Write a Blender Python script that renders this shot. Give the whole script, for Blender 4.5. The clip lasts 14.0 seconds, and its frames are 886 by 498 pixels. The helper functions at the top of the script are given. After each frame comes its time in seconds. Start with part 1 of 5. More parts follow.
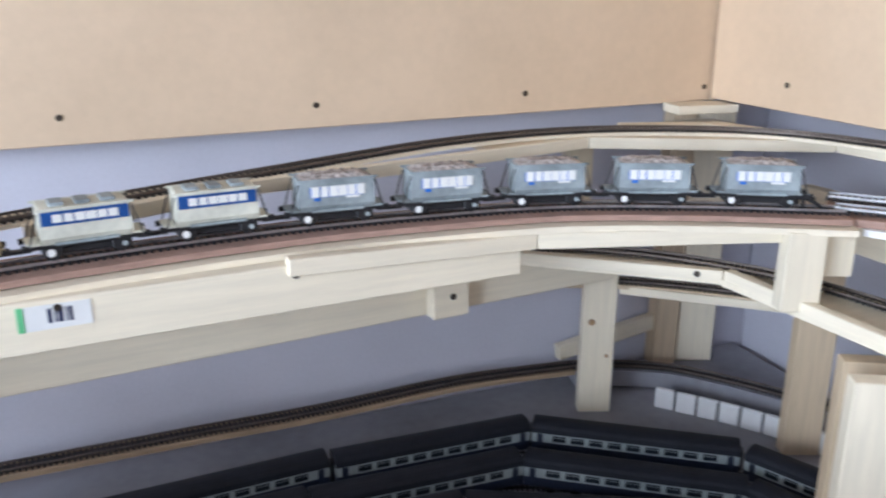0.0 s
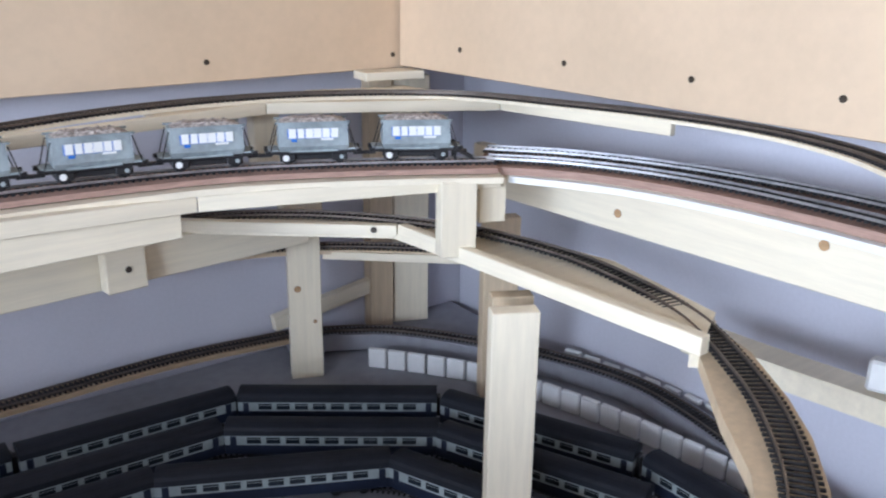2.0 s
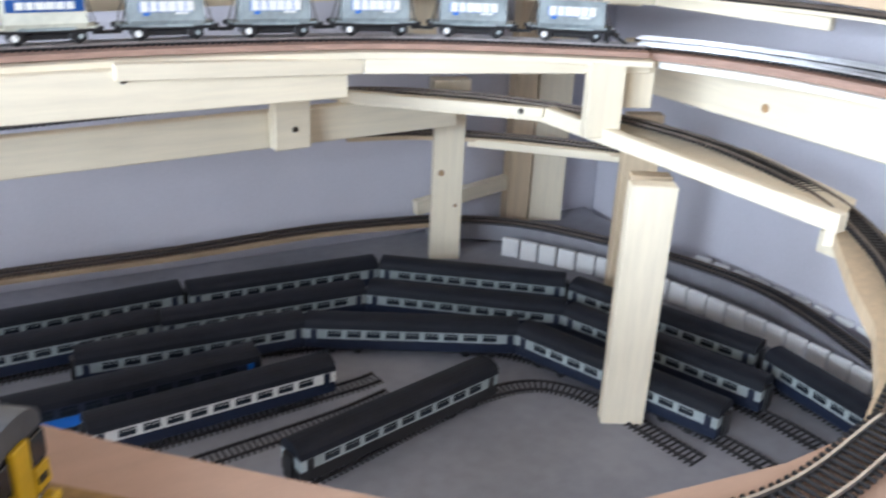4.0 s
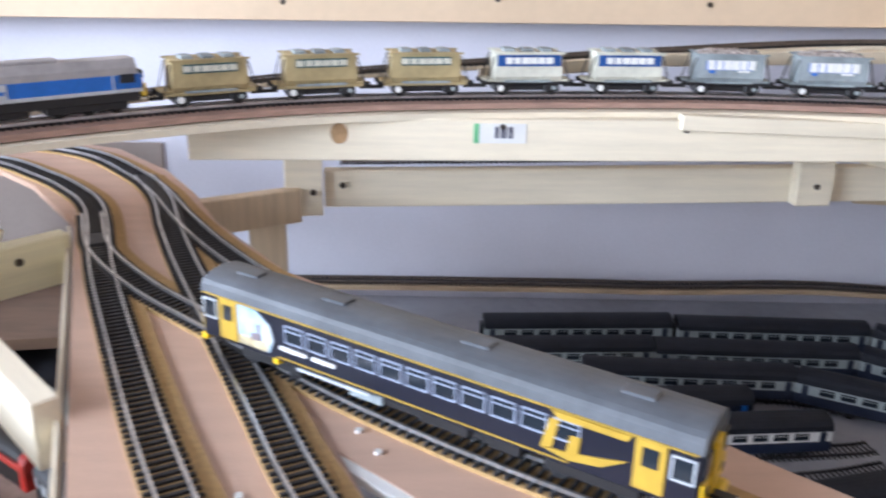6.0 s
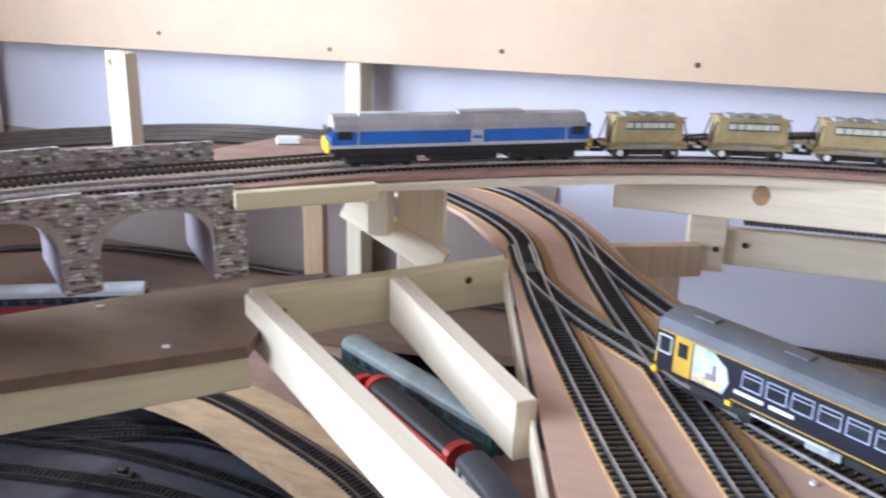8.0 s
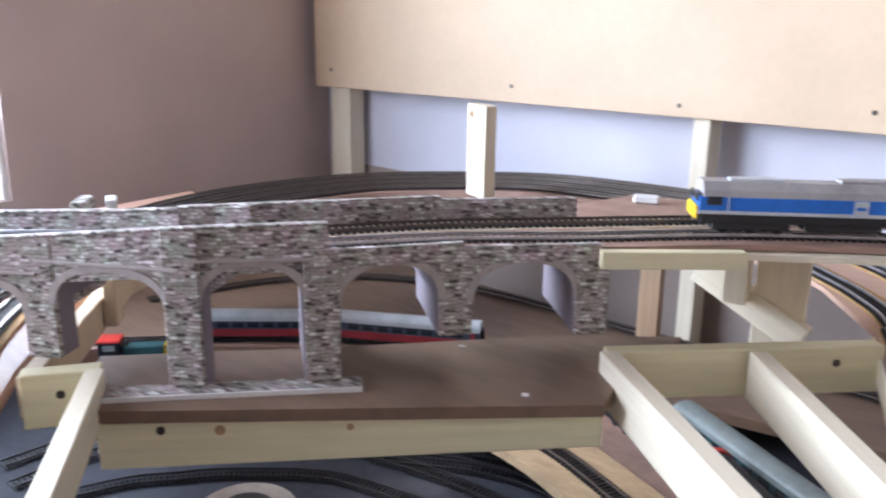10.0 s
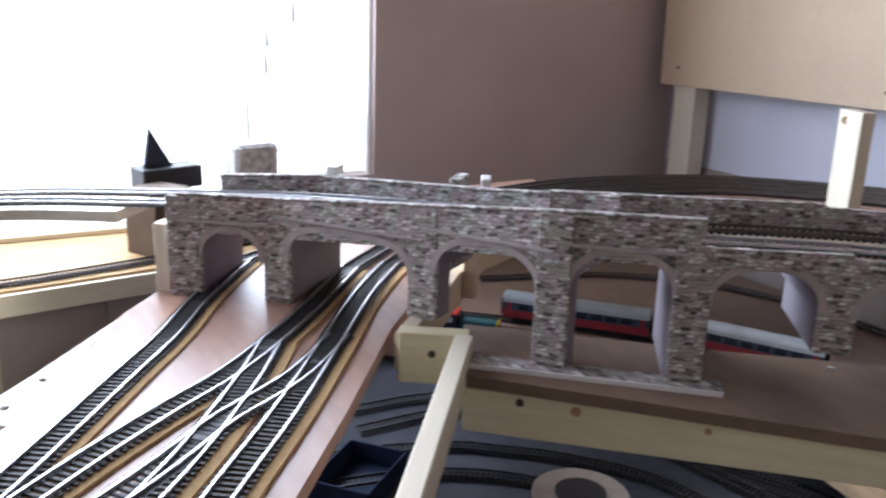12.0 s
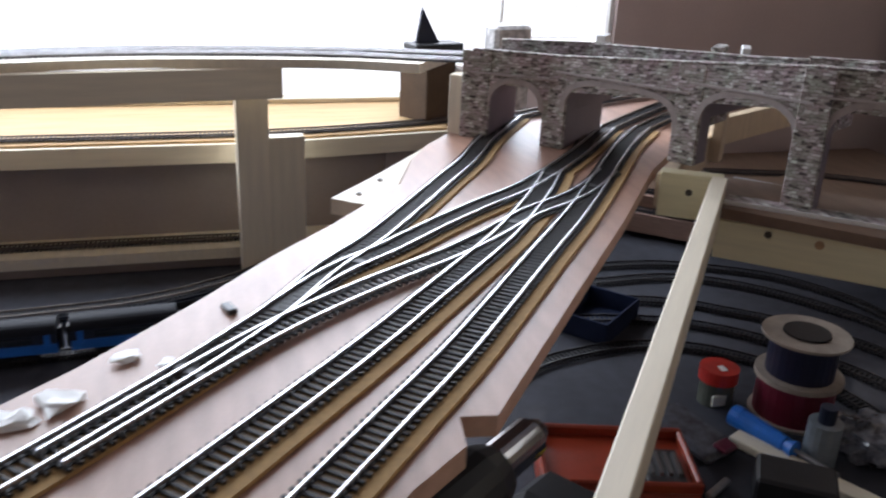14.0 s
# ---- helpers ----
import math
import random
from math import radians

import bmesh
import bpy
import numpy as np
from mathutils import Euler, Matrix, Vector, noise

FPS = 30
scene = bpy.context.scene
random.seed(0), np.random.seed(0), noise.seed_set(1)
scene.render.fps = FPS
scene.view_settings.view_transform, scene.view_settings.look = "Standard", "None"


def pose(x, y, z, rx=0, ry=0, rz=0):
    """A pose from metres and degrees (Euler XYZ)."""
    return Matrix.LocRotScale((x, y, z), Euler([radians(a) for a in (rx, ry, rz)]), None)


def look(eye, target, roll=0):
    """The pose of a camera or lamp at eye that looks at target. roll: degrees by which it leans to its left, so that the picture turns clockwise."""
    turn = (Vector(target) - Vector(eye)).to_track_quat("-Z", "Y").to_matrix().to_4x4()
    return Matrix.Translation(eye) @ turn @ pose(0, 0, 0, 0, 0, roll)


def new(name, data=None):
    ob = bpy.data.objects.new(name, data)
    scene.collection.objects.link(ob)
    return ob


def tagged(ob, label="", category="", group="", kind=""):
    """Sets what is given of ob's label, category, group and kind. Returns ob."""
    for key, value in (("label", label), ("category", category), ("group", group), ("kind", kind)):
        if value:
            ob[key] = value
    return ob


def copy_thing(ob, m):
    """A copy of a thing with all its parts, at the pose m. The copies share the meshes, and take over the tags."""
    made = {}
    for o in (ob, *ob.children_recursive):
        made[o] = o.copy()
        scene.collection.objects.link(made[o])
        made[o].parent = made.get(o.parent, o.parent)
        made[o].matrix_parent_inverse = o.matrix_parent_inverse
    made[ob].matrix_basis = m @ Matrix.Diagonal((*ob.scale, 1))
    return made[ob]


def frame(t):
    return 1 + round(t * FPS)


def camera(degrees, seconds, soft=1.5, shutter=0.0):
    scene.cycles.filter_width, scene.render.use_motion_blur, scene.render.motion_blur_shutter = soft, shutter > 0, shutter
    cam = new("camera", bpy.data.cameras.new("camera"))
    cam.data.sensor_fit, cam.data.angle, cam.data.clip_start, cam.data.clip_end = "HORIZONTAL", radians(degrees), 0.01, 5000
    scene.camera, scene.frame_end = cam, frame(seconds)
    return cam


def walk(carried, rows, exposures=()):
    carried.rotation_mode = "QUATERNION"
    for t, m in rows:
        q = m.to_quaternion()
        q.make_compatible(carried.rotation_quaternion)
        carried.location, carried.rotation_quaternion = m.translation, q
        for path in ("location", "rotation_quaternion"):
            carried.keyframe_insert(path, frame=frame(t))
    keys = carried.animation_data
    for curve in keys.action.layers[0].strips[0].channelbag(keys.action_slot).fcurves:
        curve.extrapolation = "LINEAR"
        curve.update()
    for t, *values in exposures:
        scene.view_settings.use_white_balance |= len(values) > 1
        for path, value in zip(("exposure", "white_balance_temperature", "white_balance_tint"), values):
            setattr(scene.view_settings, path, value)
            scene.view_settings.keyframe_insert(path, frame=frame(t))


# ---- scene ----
cam = camera(54.4, 14.0, soft=2.1, shutter=0.5)
PATH = [
    (0, (-0.044, 0.293, 1.533), (0.694, 2.049, 0.923), 0.3),
    (0.5, (-0.016, 0.273, 1.528), (0.868, 1.956, 0.907), 0.6),
    (1, (0.02, 0.247, 1.522), (1.024, 1.86, 0.896), 1.0),
    (1.5, (0.049, 0.223, 1.513), (1.134, 1.783, 0.888), 0.9),
    (2, (0.058, 0.209, 1.508), (1.205, 1.723, 0.88), 0.8),
    (2.2, (0.06, 0.209, 1.508), (1.224, 1.708, 0.876), 0.7),
    (4.5, (-0.024, 0.132, 1.445), (0.638, 1.838, 0.639), 2.5),
    (5, (-0.049, 0.121, 1.444), (0.335, 1.906, 0.63), 1.7),
    (5.5, (-0.081, 0.124, 1.455), (0.075, 1.971, 0.705), 1.1),
    (6, (-0.151, 0.12, 1.476), (-0.122, 1.991, 0.768), 1.3),
    (6.5, (-0.195, 0.101, 1.475), (-0.323, 1.976, 0.792), 1.6),
    (7, (-0.216, 0.071, 1.483), (-0.523, 1.93, 0.811), 1.9),
    (7.5, (-0.234, 0.052, 1.485), (-0.725, 1.881, 0.844), 1.7),
    (8, (-0.247, 0.043, 1.488), (-0.917, 1.825, 0.875), 1.6),
    (8.2, (-0.251, 0.039, 1.488), (-0.985, 1.8, 0.888), 1.5),
    (10.3, (-0.308, 0.005, 1.504), (-1.645, 1.397, 0.984), 1.2),
    (10.5, (-0.315, -0.002, 1.505), (-1.698, 1.348, 0.99), 1.5),
    (11, (-0.33, -0.013, 1.502), (-1.829, 1.208, 0.992), 1.6),
    (11.5, (-0.335, -0.024, 1.498), (-1.934, 1.059, 0.978), 1.7),
    (12, (-0.336, -0.039, 1.493), (-2.021, 0.889, 0.946), 1.8),
    (12.5, (-0.325, -0.05, 1.474), (-2.083, 0.706, 0.89), 1.3),
    (13, (-0.298, -0.085, 1.459), (-2.077, 0.561, 0.813), 1.1),
    (13.5, (-0.254, -0.129, 1.456), (-2.031, 0.458, 0.751), 1.6),
    (14, (-0.209, -0.186, 1.452), (-1.998, 0.334, 0.723), 2.4),
]

# exposure follows the clip's camera, which darkens as the window comes into view
EXPOSE = [(t, e, k, 12 if t < 3 else 9 if t < 5.5 else 15) for t, e, k in ((0, -0.12, 5850), (2.2, -0.12, 5750), (4.5, 0.3, 6050), (5.0, 0.3, 6050), (6.5, 0.05, 5900), (8.2, -0.03, 5900), (10.5, -0.22, 5880), (11.0, -0.38, 5880), (11.5, -0.6, 5880), (12.0, -0.88, 5950), (12.5, -1.1, 6050), (13.0, -1.3, 6150), (13.5, -1.42, 6250), (14.0, -1.4, 6300))]
walk(cam, [(t, look(e, g, r)) for t, e, g, r in PATH], EXPOSE)

# ---- light ----
world = bpy.data.worlds.new("sky")
scene.world = world
world.use_nodes = True
wn = world.node_tree
sky = wn.nodes.new("ShaderNodeTexSky")
sky.sky_type, sky.sun_disc = "NISHITA", False
sky.sun_elevation, sky.sun_rotation = radians(48), radians(248)
wn.links.new(sky.outputs[0], wn.nodes["Background"].inputs[0])
wn.nodes["Background"].inputs[1].default_value = 0.15
sun = new("sun", bpy.data.lights.new("sun", "SUN"))
sun.data.energy, sun.data.angle, sun.data.color = 3.0, radians(0.5), (1, 0.95, 0.87)
sun.matrix_world = look((-4.0, -1.6, 5.0), (0, 0, 0.2))
win = new("window_daylight", bpy.data.lights.new("window_daylight", "AREA"))
win.data.shape, win.data.size, win.data.size_y = "RECTANGLE", 2.2, 0.76
win.data.energy, win.data.color = 118.0, (0.79, 0.885, 0.985)
win.matrix_world = look((-1.905, -0.5, 1.70), (0.5, -0.5, 1.70))


# ---- materials ----
def mat(name, col, rough=0.6, metal=0.0, vary=0.12, scale=30.0, bump=0.1, grain=None, col2=None, spec=0.5, fine=180.0, rand=0.0):
    m = bpy.data.materials.new(name)
    m.use_nodes = True
    t = m.node_tree
    b = t.nodes["Principled BSDF"]
    b.inputs["Roughness"].default_value, b.inputs["Metallic"].default_value = rough, metal
    b.inputs["Specular IOR Level"].default_value = spec
    tc = t.nodes.new("ShaderNodeTexCoord")
    mp = t.nodes.new("ShaderNodeMapping")
    mp.inputs["Scale"].default_value = grain or (1, 1, 1)
    t.links.new(tc.outputs["Object"], mp.inputs["Vector"])
    n1, n2 = t.nodes.new("ShaderNodeTexNoise"), t.nodes.new("ShaderNodeTexNoise")
    n1.inputs["Scale"].default_value, n1.inputs["Detail"].default_value = scale, 5
    n2.inputs["Scale"].default_value, n2.inputs["Detail"].default_value = fine, 3
    t.links.new(mp.outputs[0], n1.inputs["Vector"])
    t.links.new(mp.outputs[0], n2.inputs["Vector"])
    mix = t.nodes.new("ShaderNodeMath")
    mix.operation = "MULTIPLY_ADD"
    t.links.new(n2.outputs["Fac"], mix.inputs[0])
    mix.inputs[1].default_value = 0.35
    t.links.new(n1.outputs["Fac"], mix.inputs[2])
    ramp = t.nodes.new("ShaderNodeValToRGB")
    lo = col2 or tuple(c * (1 - 2 * vary) for c in col)
    hi = tuple(min(1, c * (1 + vary)) for c in col)
    ramp.color_ramp.elements[0].color, ramp.color_ramp.elements[1].color = (*lo, 1), (*hi, 1)
    ramp.color_ramp.elements[0].position, ramp.color_ramp.elements[1].position = 0.42, 0.85
    t.links.new(mix.outputs[0], ramp.inputs[0])
    out = ramp.outputs[0]
    if rand:
        oi = t.nodes.new("ShaderNodeObjectInfo")
        hsv = t.nodes.new("ShaderNodeHueSaturation")
        mr = t.nodes.new("ShaderNodeMapRange")
        mr.inputs["To Min"].default_value, mr.inputs["To Max"].default_value = 1 - rand, 1 + rand
        t.links.new(oi.outputs["Random"], mr.inputs["Value"])
        t.links.new(mr.outputs[0], hsv.inputs["Value"])
        t.links.new(out, hsv.inputs["Color"])
        out = hsv.outputs[0]
    t.links.new(out, b.inputs["Base Color"])
    if bump:
        bp = t.nodes.new("ShaderNodeBump")
        bp.inputs["Strength"].default_value, bp.inputs["Distance"].default_value = bump, 0.002
        t.links.new(mix.outputs[0], bp.inputs["Height"])
        t.links.new(bp.outputs[0], b.inputs["Normal"])
    return m


def stone_mat():
    """Printed card stonework: small courses in greys, browns and white."""
    m = mat("printed_stone", (0.42, 0.38, 0.36), 0.85, bump=0.25)
    t = m.node_tree
    b = t.nodes["Principled BSDF"]
    tc = t.nodes.new("ShaderNodeTexCoord")
    sep, com = t.nodes.new("ShaderNodeSeparateXYZ"), t.nodes.new("ShaderNodeCombineXYZ")
    t.links.new(tc.outputs["Object"], sep.inputs[0])
    add, up = t.nodes.new("ShaderNodeMath"), t.nodes.new("ShaderNodeMath")
    t.links.new(sep.outputs[0], add.inputs[0])
    t.links.new(sep.outputs[1], add.inputs[1])
    up.operation = "MULTIPLY_ADD"
    t.links.new(sep.outputs[1], up.inputs[0])
    up.inputs[1].default_value = 0.35
    t.links.new(sep.outputs[2], up.inputs[2])
    t.links.new(add.outputs[0], com.inputs[0])
    t.links.new(up.outputs[0], com.inputs[1])
    wob = t.nodes.new("ShaderNodeTexNoise")
    wob.inputs["Scale"].default_value, wob.inputs["Detail"].default_value = 130, 1
    t.links.new(com.outputs[0], wob.inputs["Vector"])
    sc = t.nodes.new("ShaderNodeVectorMath")
    sc.operation = "MULTIPLY_ADD"
    t.links.new(wob.outputs["Color"], sc.inputs[0])
    sc.inputs[1].default_value = (0.007, 0.0034, 0)
    t.links.new(com.outputs[0], sc.inputs[2])
    br = t.nodes.new("ShaderNodeTexBrick")
    br.inputs["Scale"].default_value = 1.0
    br.inputs["Brick Width"].default_value, br.inputs["Row Height"].default_value = 0.0075, 0.0034
    br.inputs["Mortar Size"].default_value, br.inputs["Mortar Smooth"].default_value = 0.0004, 0.3
    br.inputs["Color1"].default_value, br.inputs["Color2"].default_value = (0, 0, 0, 1), (1, 1, 1, 1)
    br.inputs["Mortar"].default_value = (0.22, 0.22, 0.22, 1)
    br.offset_frequency, br.squash_frequency, br.squash = 2, 3, 0.6
    nz = t.nodes.new("ShaderNodeTexNoise")
    nz.inputs["Scale"].default_value, nz.inputs["Detail"].default_value = 260, 2
    t.links.new(sc.outputs[0], br.inputs["Vector"])
    st = t.nodes.new("ShaderNodeMapping")
    st.inputs["Scale"].default_value = (0.5, 1.5, 1)
    t.links.new(com.outputs[0], st.inputs["Vector"])
    t.links.new(st.outputs[0], nz.inputs["Vector"])
    mx = t.nodes.new("ShaderNodeMix")
    mx.data_type, mx.blend_type = "RGBA", "MIX"
    mx.inputs["Factor"].default_value = 0.5
    t.links.new(br.outputs["Color"], mx.inputs["A"])
    t.links.new(nz.outputs["Fac"], mx.inputs["B"])
    ramp = t.nodes.new("ShaderNodeValToRGB")
    e = ramp.color_ramp.elements
    e[0].position, e[0].color = 0.24, (0.07, 0.06, 0.06, 1)
    e[1].position, e[1].color = 0.80, (0.86, 0.85, 0.86, 1)
    for p, c in ((0.34, (0.25, 0.21, 0.20, 1)), (0.46, (0.44, 0.41, 0.38, 1)), (0.56, (0.40, 0.33, 0.33, 1)), (0.68, (0.64, 0.60, 0.61, 1))):
        e.new(p).color = c
    t.links.new(mx.outputs["Result"], ramp.inputs[0])
    tint = t.nodes.new("ShaderNodeTexNoise")
    tint.inputs["Scale"].default_value, tint.inputs["Detail"].default_value = 45, 2
    t.links.new(com.outputs[0], tint.inputs["Vector"])
    tr = t.nodes.new("ShaderNodeValToRGB")
    tr.color_ramp.elements[0].position, tr.color_ramp.elements[0].color = 0.35, (0.88, 1.0, 0.88, 1)
    tr.color_ramp.elements[1].position, tr.color_ramp.elements[1].color = 0.65, (1.0, 0.90, 0.94, 1)
    t.links.new(tint.outputs["Fac"], tr.inputs[0])
    mul = t.nodes.new("ShaderNodeMix")
    mul.data_type, mul.blend_type = "RGBA", "MULTIPLY"
    mul.inputs["Factor"].default_value = 1.0
    t.links.new(ramp.outputs[0], mul.inputs["A"])
    t.links.new(tr.outputs[0], mul.inputs["B"])
    t.links.new(mul.outputs["Result"], b.inputs["Base Color"])
    return m


PINE = mat("planed_pine", (0.82, 0.735, 0.57), 0.5, vary=0.045, scale=9, fine=60, bump=0.08, grain=(1, 14, 14), rand=0.07)
PINE_V = mat("planed_pine_upright", (0.82, 0.735, 0.57), 0.5, vary=0.045, scale=9, fine=60, bump=0.08, grain=(14, 14, 1), rand=0.07)
PINE_Y = mat("yellow_planed_pine", (0.76, 0.69, 0.45), 0.5, vary=0.05, scale=9, fine=60, bump=0.08, grain=(1, 14, 14), rand=0.05)
# planed pine with shade put into its colour, for timbers set low or back
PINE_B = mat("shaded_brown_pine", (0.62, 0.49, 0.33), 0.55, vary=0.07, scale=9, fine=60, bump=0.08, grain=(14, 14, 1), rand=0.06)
PRINTBLUE = mat("label_print_ink", (0.03, 0.04, 0.10), 0.6)
PINE_K = mat("pine_knot", (0.42, 0.26, 0.13), 0.6, scale=60)
PLY = mat("pink_plywood", (0.58, 0.39, 0.29), 0.55, vary=0.05, scale=7, fine=120, bump=0.08, grain=(2, 9, 9))
# darker, redder and glossier than the junction board's plywood
PLY_W = mat("darker_pink_plywood", (0.41, 0.245, 0.18), 0.42, vary=0.10, scale=7, fine=120, bump=0.08, grain=(2, 9, 9))
PLY_E = mat("plywood_edge", (0.36, 0.23, 0.18), 0.7, scale=40, grain=(1, 1, 12))
BROWN = mat("dark_hardboard", (0.185, 0.118, 0.078), 0.5, vary=0.10, scale=6, grain=(3, 12, 12))
TAN = mat("tan_hardboard", (0.66, 0.50, 0.34), 0.6, vary=0.05, scale=5, fine=90, bump=0.04)
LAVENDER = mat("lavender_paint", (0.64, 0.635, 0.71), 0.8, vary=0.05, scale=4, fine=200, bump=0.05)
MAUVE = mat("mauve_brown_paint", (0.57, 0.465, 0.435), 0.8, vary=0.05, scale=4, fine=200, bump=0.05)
# ceiling is out of view; its dark tone cuts the bounced fill
CEIL = mat("unseen_dark_ceiling", (0.22, 0.19, 0.18), 0.8, vary=0.06, scale=5)
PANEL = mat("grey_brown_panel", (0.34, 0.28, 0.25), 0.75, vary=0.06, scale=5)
WHITE = mat("white_paint", (0.8, 0.8, 0.78), 0.5, vary=0.03)
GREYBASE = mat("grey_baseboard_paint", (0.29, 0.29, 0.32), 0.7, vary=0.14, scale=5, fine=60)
DARKBASE = mat("charcoal_baseboard", (0.058, 0.060, 0.072), 0.75, vary=0.2, scale=5, fine=60, spec=0.15)
SLEEPER = mat("dark_sleeper_plastic", (0.022, 0.021, 0.023), 0.55, vary=0.25, scale=80, spec=0.35)
RAILD = mat("dull_bronzed_rail", (0.17, 0.14, 0.12), 0.5, metal=0.7, vary=0.15, scale=50)
RAILK = mat("blackened_rail", (0.055, 0.052, 0.055), 0.5, metal=0.5, vary=0.2, scale=50)
RAIL = mat("nickel_silver_rail", (0.66, 0.66, 0.68), 0.38, metal=1.0, vary=0.14, scale=50)
CORK = mat("cork_strip", (0.43, 0.275, 0.115), 0.9, vary=0.1, scale=200, fine=700, bump=0.2)
STONE = stone_mat()
SCREW = mat("zinc_screw", (0.10, 0.085, 0.07), 0.4, metal=0.8)
BLACK = mat("black_plastic", (0.015, 0.015, 0.017), 0.45, vary=0.1)
NAVY = mat("navy_body_paint", (0.008, 0.010, 0.022), 0.35, vary=0.08)
BRBLUE = mat("rail_blue_paint", (0.010, 0.017, 0.040), 0.45)
COACHGREY = mat("coach_band_grey", (0.36, 0.41, 0.42), 0.5)
ROOF = mat("dark_roof_grey", (0.013, 0.015, 0.022), 0.6, vary=0.2, scale=20, spec=0.25)
WEB = mat("dusty_track_bed", (0.12, 0.10, 0.09), 0.85, vary=0.25, scale=60, spec=0.2)
UNDERLAY = mat("black_track_underlay", (0.012, 0.013, 0.018), 0.7, vary=0.2, scale=90, spec=0.15)
CARDLINER = mat("mauve_grey_card", (0.24, 0.205, 0.235), 0.8, vary=0.06, scale=25)
SILVERROOF = mat("roof_grey", (0.10, 0.11, 0.125), 0.45, vary=0.15, scale=25)
GLASS = mat("tinted_window", (0.02, 0.026, 0.035), 0.12, vary=0.05, bump=0)
YELLOW = mat("warning_yellow", (0.80, 0.52, 0.01), 0.4)
GOLD = mat("gold_door_paint", (0.484, 0.312, 0.040), 0.4)
CREAM = mat("cream_wagon_paint", (0.68, 0.68, 0.58), 0.5)
OCHRE = mat("ochre_wagon_paint", (0.44, 0.35, 0.18), 0.55, vary=0.15)
WGREY = mat("weathered_grey_wagon", (0.30, 0.345, 0.36), 0.6, vary=0.2)
PANELBLUE = mat("dark_blue_panel_paint", (0.012, 0.075, 0.28), 0.4)
BLUE = mat("bright_blue_paint", (0.02, 0.16, 0.60), 0.35)
SILVER = mat("silver_paint", (0.56, 0.60, 0.64), 0.4)
LOCOROOF = mat("taupe_roof", (0.42, 0.40, 0.40), 0.6)
LOAD = mat("crushed_stone_load", (0.46, 0.41, 0.38), 0.9, vary=0.4, scale=300, bump=0.8)
CRIMSON = mat("crimson_body_paint", (0.26, 0.022, 0.03), 0.5)
SLATE = mat("slate_blue_paint", (0.035, 0.05, 0.085), 0.5)
PALEROOF = mat("pale_grey_roof", (0.42, 0.45, 0.47), 0.55, vary=0.1)
RED = mat("red_body_paint", (0.55, 0.035, 0.025), 0.4)
GREENGREY = mat("grey_green_roof", (0.24, 0.28, 0.27), 0.55)
TEAL = mat("dark_teal_body", (0.03, 0.10, 0.11), 0.45)
FOAM = mat("white_foam", (0.80, 0.80, 0.80), 0.9, vary=0.03, bump=0.2)
STEEL = mat("dull_steel", (0.35, 0.35, 0.36), 0.35, metal=0.9)
FRAMEBLUE = mat("blue_grey_frame", (0.40, 0.46, 0.60), 0.35)
MURALGROUND = mat("mural_ground_print", (0.58, 0.50, 0.30), 0.45, vary=0.3, scale=160, col2=(0.30, 0.24, 0.16), bump=0)
MURALTOWER = mat("mural_tower_print", (0.22, 0.18, 0.20), 0.5)
MURAL = mat("mural_print", (0.56, 0.63, 0.68), 0.45, vary=0.15, scale=70, fine=150, col2=(0.22, 0.40, 0.58), bump=0)


# ---- building helpers ----
def part(name, bm, material, parent=None, label="", m=None):
    me = bpy.data.meshes.new(name)
    bm.normal_update()
    bm.to_mesh(me)
    bm.free()
    me.materials.append(material)
    ob = new(name, me)
    if parent:
        ob.parent = parent
    if m is not None:
        ob.matrix_basis = m
    if label:
        tagged(ob, label)
    return ob


def again(name, ob, parent, m):
    """Another object on the same mesh."""
    o = new(name, ob.data)
    o.parent, o.matrix_basis = parent, m
    return o


def thing(name, label, category, m=None, group="", kind=""):
    o = new(name)
    o.empty_display_size = 0.02
    if m is not None:
        o.matrix_basis = m
    return tagged(o, label, category, group, kind)


def box(bm, cx, cy, cz, sx, sy, sz, bevel=0.0, m=None):
    r = bmesh.ops.create_cube(bm, size=1.0)
    bmesh.ops.scale(bm, verts=r["verts"], vec=(sx, sy, sz))
    if bevel:
        es = list({e for v in r["verts"] for e in v.link_edges})
        f = bmesh.ops.bevel(bm, geom=es, offset=bevel, segments=1, affect="EDGES", profile=0.5)
        vs = list({v for fc in f["faces"] for v in fc.verts})
        vs = list({v for v in vs} | {v for v in r["verts"] if v.is_valid})
    else:
        vs = r["verts"]
    bmesh.ops.translate(bm, verts=vs, vec=(cx, cy, cz))
    if m is not None:
        bmesh.ops.transform(bm, verts=vs, matrix=m)
    return vs


def abox(cx, cy, cz, sx, sy, sz, bevel=0.0):
    bm = bmesh.new()
    box(bm, cx, cy, cz, sx, sy, sz, bevel)
    return bm


def cyl(bm, r, h, n=16, m=None, r2=None):
    q = bmesh.ops.create_cone(bm, cap_ends=True, segments=n, radius1=r, radius2=r if r2 is None else r2, depth=h)
    if m is not None:
        bmesh.ops.transform(bm, verts=q["verts"], matrix=m)
    return q["verts"]


def extrude_profile(bm, prof, x0, x1):
    """A closed profile of (y, z) swept along x."""
    a = [bm.verts.new((x0, y, z)) for y, z in prof]
    b = [bm.verts.new((x1, y, z)) for y, z in prof]
    n = len(prof)
    for i in range(n):
        bm.faces.new((a[i], a[(i + 1) % n], b[(i + 1) % n], b[i]))
    bm.faces.new(a[::-1])
    bm.faces.new(b)
    bmesh.ops.recalc_face_normals(bm, faces=bm.faces)
    return bm


